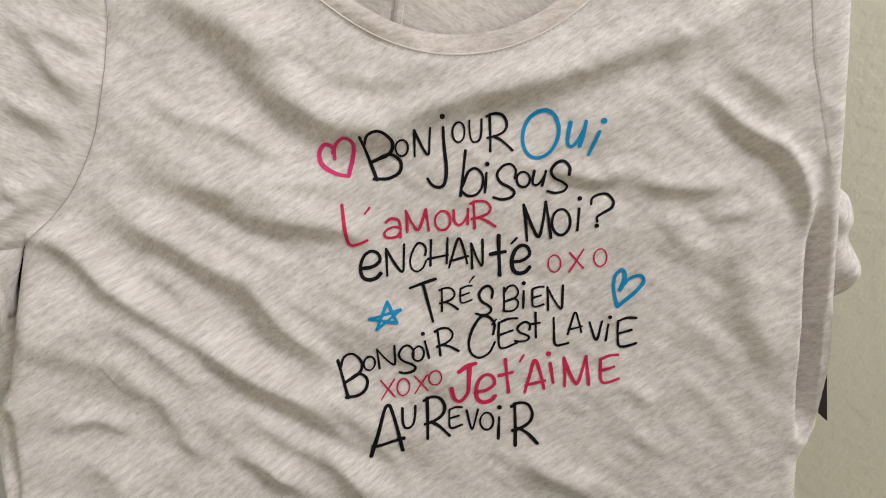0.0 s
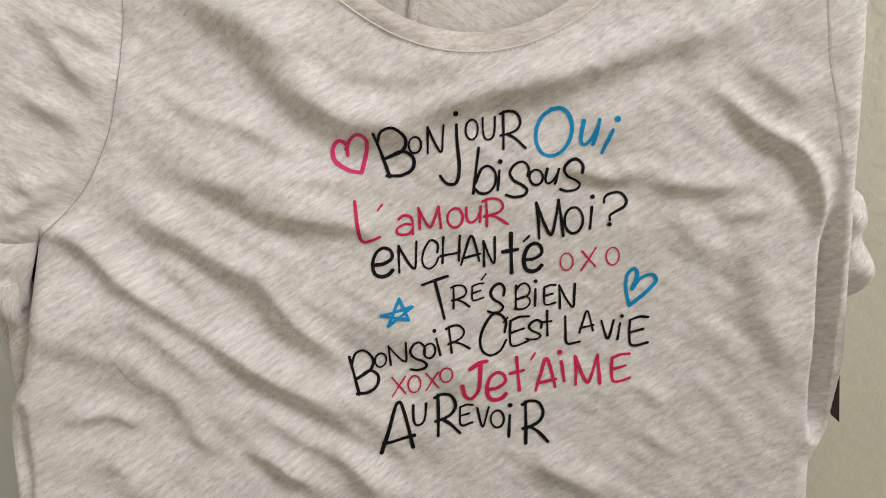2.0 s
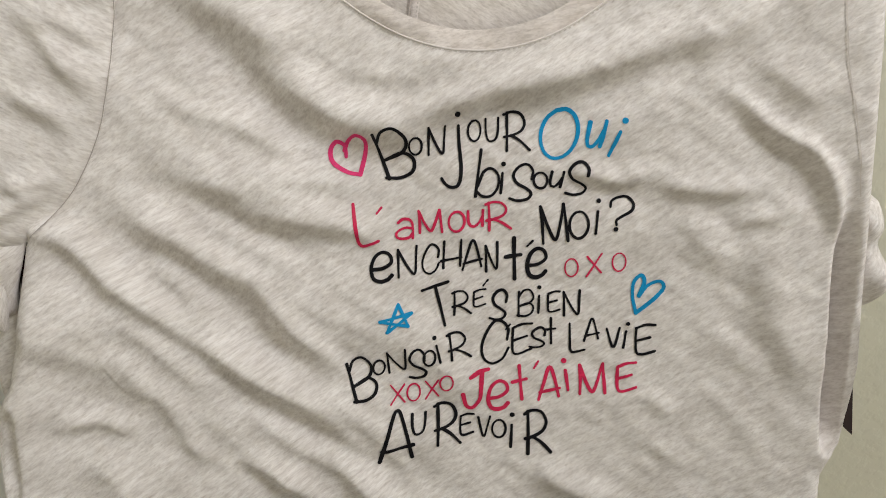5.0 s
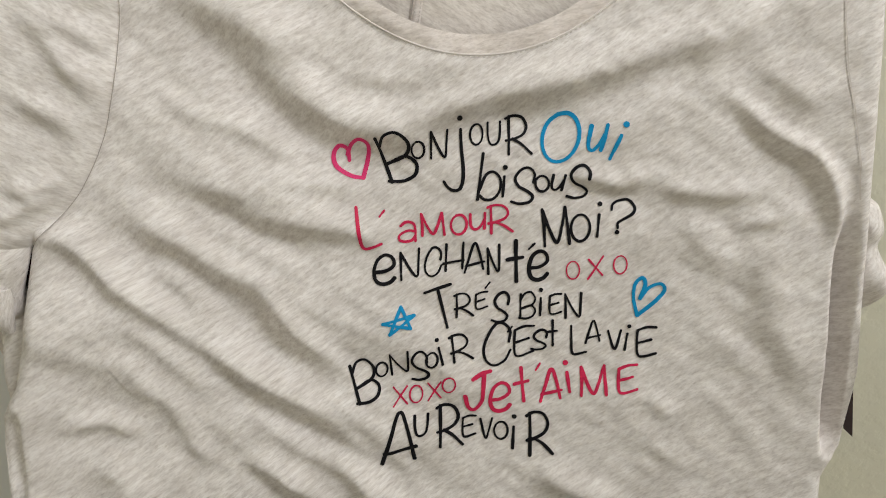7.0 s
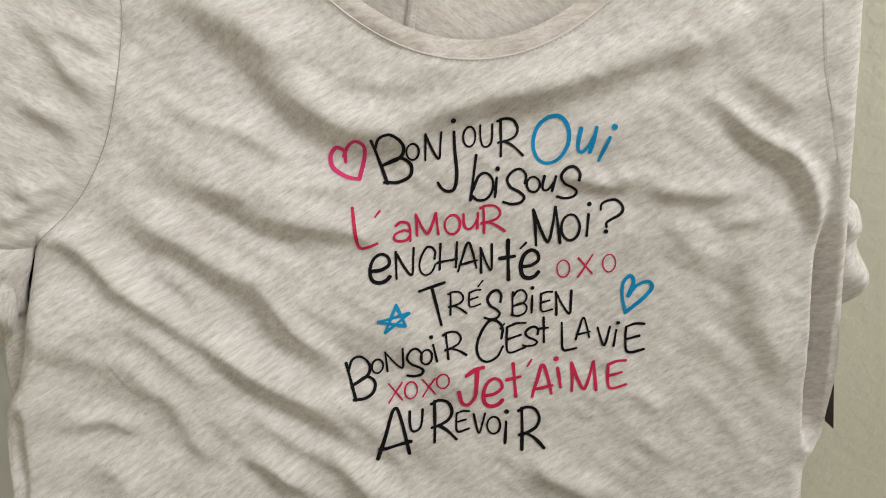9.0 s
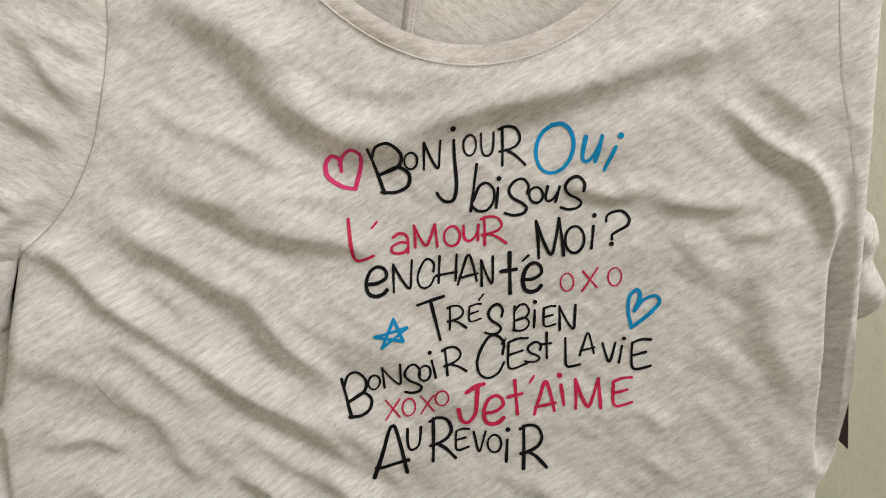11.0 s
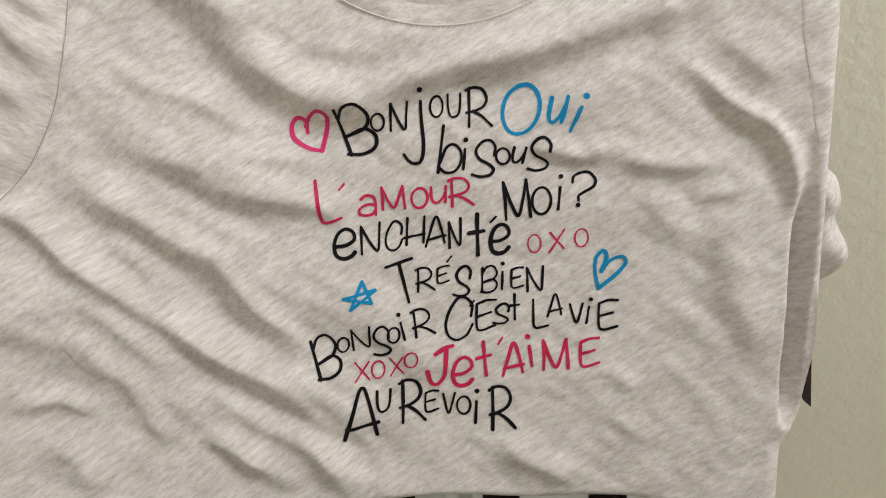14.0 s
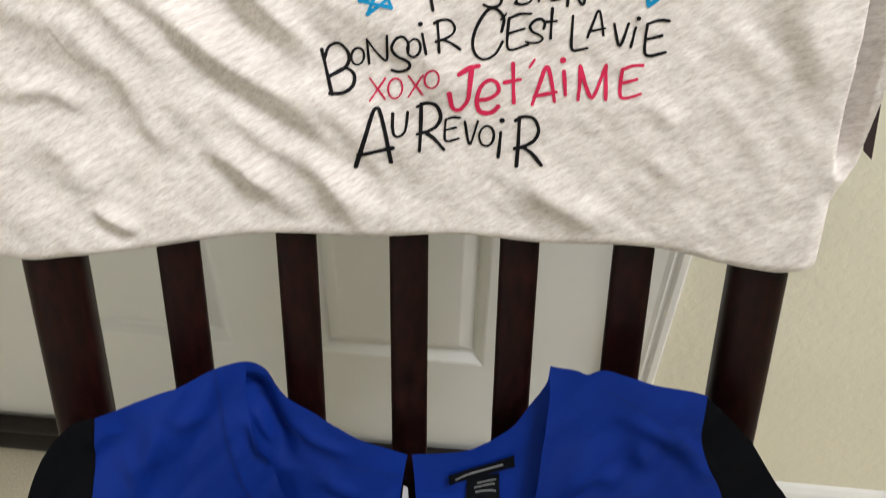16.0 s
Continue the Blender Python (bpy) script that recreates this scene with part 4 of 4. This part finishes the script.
# xoxo
lettering(INK_RED, [('x', -32.8, -24.9, 9.2, -0, 0.8, 12.2, 1.5), ('o', -22.1, -24.6, 8.2, 0.1, 0.7, 11.8, 1.5), ('x', -10.5, -23.2, 8.6, 1, 0.6, 11.8, 1.5), ('o', -1, -18.3, 8.2, 0.6, 0.5, 10.6, 1.5)])
# Je t'aime
lettering(INK_RED, [('J', 12.5, -31.6, 14.2, 1.6, 2.6, 25.2, 3.2), ('e', 29.3, -32.9, 12.7, 1, 0.7, 19.8, 3), ('t', 45.5, -26.5, 8.9, 1.2, -0.8, 22.9, 2.6), ("'", 59, -5, 0.4, -0, 2.7, 4.2, 1.8), ('A', 61.8, -26.4, 12.6, 2, 0.5, 20.5, 2.6), ('i', 80.3, -20.2, 0.4, -0, -2.6, 19.7, 2.6), ('M', 87.6, -22.7, 15.3, 1, -0.1, 19.2, 2.5), ('E', 110.7, -21, 11.1, 1.9, 0, 18, 2.3)])
# Au revoir
lettering(INK_BLACK, [('A', -41.8, -65.9, 21.2, 2.9, 2.2, 34.5, 3), ('u', -20, -46.9, 8.6, 0.5, 0.8, 13.6, 2.2), ('R', -3.6, -55.9, 14.3, -0.6, 0.3, 28.2, 2.6), ('E', 11.3, -50.4, 8.3, 0.7, 0.6, 14.5, 1.9), ('v', 22.6, -52, 7.5, 0.4, 0.5, 14.1, 1.9), ('o', 31.6, -52.5, 8.6, -0, 0.4, 12.5, 1.9), ('i', 43.4, -59.1, 0.4, -0, 1.4, 22.6, 2.4), ('R', 54.5, -64.1, 14.3, -0, -0.4, 29.6, 2.7)])
# heart
lettering(INK_PINK, [('h', -62.3, 121.8, 22.5, -1.4, 2, 25.3, 2.9)])
# heart and star
lettering(INK_BLUE, [('g', 118.2, 29.7, 19.4, -0.2, -0, 26, 2.8), ('s', -37.4, 23.6, 20.6, -1.6, 1.2, 18.8, 2.4)])


# dark swing tag hanging at the side
tag = tagged(new("swing_tag"), "dark card swing tag hanging at the shirt's side", "tag")
tag.location = on_back(0.245, -0.03, -0.035)
c = [on_back(u, v, w) - np.array(tag.location) for w in (-0.022, -0.0226) for u, v in ((0.2475, -0.012), (0.2543, -0.019), (0.2560, -0.0515), (0.2510, -0.0465))]
part("card", mesh_from("card", c, [(0, 1, 2, 3)[::-1], (4, 5, 6, 7), (0, 4, 5, 1), (1, 5, 6, 2), (2, 6, 7, 3), (3, 7, 4, 0)], CARD, smooth=False), CARD, tag)

# ---- the blouse standing against the lower back of the chair ----
blouse = tagged(new("blouse"), "royal blue blouse with black sleeves propped on the chair seat", "blouse")
blouse.location = on_back(0, -0.40, 0.05)
BLO = np.array(blouse.location)


BLOUSE_FOLDS = []
# hollows and drags of the blouse
crease_set([
    (3.5, 3.4, (-112, -219), (-108, -238), (-99, -260)),
    (5, 2.4, (-164, -215), (-173, -234), (-180, -255)),
    (5, 1.7, (117, -218), (144, -228), (167, -245), (189, -264)),
    (6, 1.7, (96, -287), (114, -272), (133, -274)),
    (6, 2, (-75, -279), (-60, -297), (-40, -307)),
    (6, 1.7, (135, -216), (134, -239), (144, -265)),
    (5, 1.8, (-191, -230), (-184, -259), (-191, -286)),
    (5, 1.6, (-156, -227), (-142, -220), (-132, -217)),
    (5, 1.4, (153, -218), (162, -234), (181, -245)),
    (4, 1.6, (-88, -235), (-74, -255), (-44, -271)),
    (5, 1.5, (-203, -237), (-194, -225), (-183, -223)),
], BLOUSE_FOLDS)


def blouse_place(off, wave=1.0):
    def place(u, v, lift=0.0):
        w = off + lift + 1.4 * folds_height(np.asarray(u, float), np.asarray(v, float), BLOUSE_FOLDS) + wave * 0.0018 * cloth_noise(u, v, 0.06, 0.018, -0.9, 2.0) + wave * 0.0012 * cloth_noise(u, v, 0.03, 0.009, -1.0, 9.0) + wave * (0.0022 * np.sin(u * 38 + v * 21) * np.sin(v * 30 + 1) + 0.0011 * np.sin(u * 90 - v * 70)) + 0.10 * np.clip(-0.30 - v, 0, 1)
        if wave < 1:
            # the hollow behind the turned neck edge
            w = w - 0.011 * np.exp(-((np.asarray(u, float) + 0.104 + 0.30 * (v + 0.225)) / 0.008) ** 2) * np.clip((-0.196 - v) / 0.014, 0, 1) * np.clip((v + 0.275) / 0.03, 0, 1)
        return on_back(u, v, w)
    return place


def panel(name, top, bottom, left, right, off, mat, label="", n=60, m=60, wave=1.0):
    g = coons(*(np.array(e) / 1000 for e in (top, bottom, left, right)), n, m)
    p = blouse_place(off, wave)(g[..., 0], g[..., 1])
    return part(name, mesh_from(name, (p - BLO).reshape(-1, 3), grid_faces(m, n), mat, uvs=g.reshape(-1, 2)), mat, blouse, label)


back_left = panel("back_panel", [(-115, -188), (-108, -189), (-101, -195), (-95, -208), (-88, -218), (-71, -232), (-42, -254), (-11, -267)], [(-128, -355), (-77, -362), (-24, -366)],
    [(-115, -188), (-119, -239), (-128, -355)], [(-11, -267), (-15, -293), (-24, -366)], 0.016, BLUE, "inside of the back", wave=0.3)
back_right = panel("back_panel", [(-8, -266), (12, -265), (31, -261), (57, -243), (70, -222), (79, -206), (81, -193)], [(-2, -365), (46, -364), (96, -359)],
    [(-8, -266), (-6, -292), (-2, -365)], [(81, -193), (88, -259), (96, -359)], 0.0175, BLUE, "inside of the back", wave=0.3)
front_left = panel("front_panel", [(-198, -207), (-188, -204), (-155, -195), (-128, -183), (-116, -180), (-109, -180)], [(-217, -319), (-150, -337), (-75, -348)],
    [(-198, -207), (-208, -266), (-217, -319)], [(-109, -180), (-112, -204), (-108, -230), (-99, -257), (-92, -287), (-75, -348)], 0.03, BLUE, "")
band_left = panel("neck_band", [(-127, -182), (-115, -179), (-109, -179)], [(-98, -344), (-75, -347)],
    [(-127, -182), (-126, -218), (-123, -244), (-115, -283), (-98, -344)], [(-109, -179), (-111, -203), (-108, -229), (-99, -256), (-92, -286), (-75, -347)], 0.0315, BLUE, "")
front_right = panel("front_panel", [(79, -185), (95, -186), (102, -188), (112, -184), (139, -189), (156, -191), (173, -193)], [(61, -350), (138, -339), (208, -322)],
    [(79, -185), (80, -214), (78, -250), (75, -289), (61, -350)], [(173, -193), (174, -224), (180, -244), (193, -270), (208, -322)], 0.03, BLUE, "")
sleeve_left = panel("sleeve", [(-222, -219), (-211, -210), (-199, -207)], [(-256, -307), (-217, -320)],
    [(-222, -219), (-232, -234), (-242, -258), (-256, -307)], [(-199, -207), (-208, -267), (-217, -320)], 0.029, BLACK, "black sleeve")
sleeve_right = panel("sleeve", [(173, -194), (188, -208), (203, -223)], [(208, -323), (256, -308)],
    [(173, -194), (174, -224), (180, -245), (194, -270), (208, -323)], [(203, -223), (220, -249), (229, -261), (256, -308)], 0.029, BLACK, "black sleeve")
brand_label = panel("brand_label", [(17, -280), (39, -273), (61, -262)], [(18, -290), (39, -283), (62, -272)],
    [(17, -280), (18, -290)], [(61, -262), (62, -272)], 0.0215, LABEL, "black woven neck label", n=12, m=6)
care_label = panel("care_label", [(30, -285), (52, -279)], [(29, -334), (54, -330)],
    [(30, -285), (29, -334)], [(52, -279), (54, -330)], 0.0212, LABEL, "black care label", n=10, m=10)
paper_tag = panel("paper_tag", [(-14, -298), (-11, -300)], [(-20, -345), (-8, -345)],
    [(-14, -298), (-20, -345)], [(-11, -300), (-8, -345)], 0.01, WHITE, "white paper tag", n=10, m=10)


def blouse_line(name, pts, width, off, mat, parent, wave=1.0):
    p = spline(np.array(pts) / 1000, 80)
    v, f, _ = ribbon(p, width, 0.0006, blouse_place(off, wave), round_ends=False)
    return part(name, mesh_from(name, v - BLO, f, mat), mat, parent)


blouse_line("seam", [(-127, -182), (-126, -218), (-123, -244), (-115, -283), (-97, -344)], 0.0004, 0.0320, BLUE_SEAM, blouse)
blouse_line("seam", [(-108, -216), (-96, -234), (-85, -246), (-67, -262), (-48, -275), (-12, -286)], 0.0005, 0.0166, BLUE_SEAM, blouse, 0.3)
blouse_line("seam", [(113, -198), (135, -208), (157, -224), (178, -242)], 0.0005, 0.0305, BLUE_SEAM, blouse)
blouse_line("print_bar", [(22, -284), (54, -270)], 0.0013, 0.0220, GREY, brand_label)
blouse_line("print_bar", [(37, -288), (50, -284)], 0.0009, 0.0217, GREY, care_label)
blouse_line("print_bar", [(35, -292), (49, -288)], 0.0009, 0.0217, GREY, care_label)
blouse_line("print_bar", [(36, -296), (50, -293)], 0.0009, 0.0217, GREY, care_label)
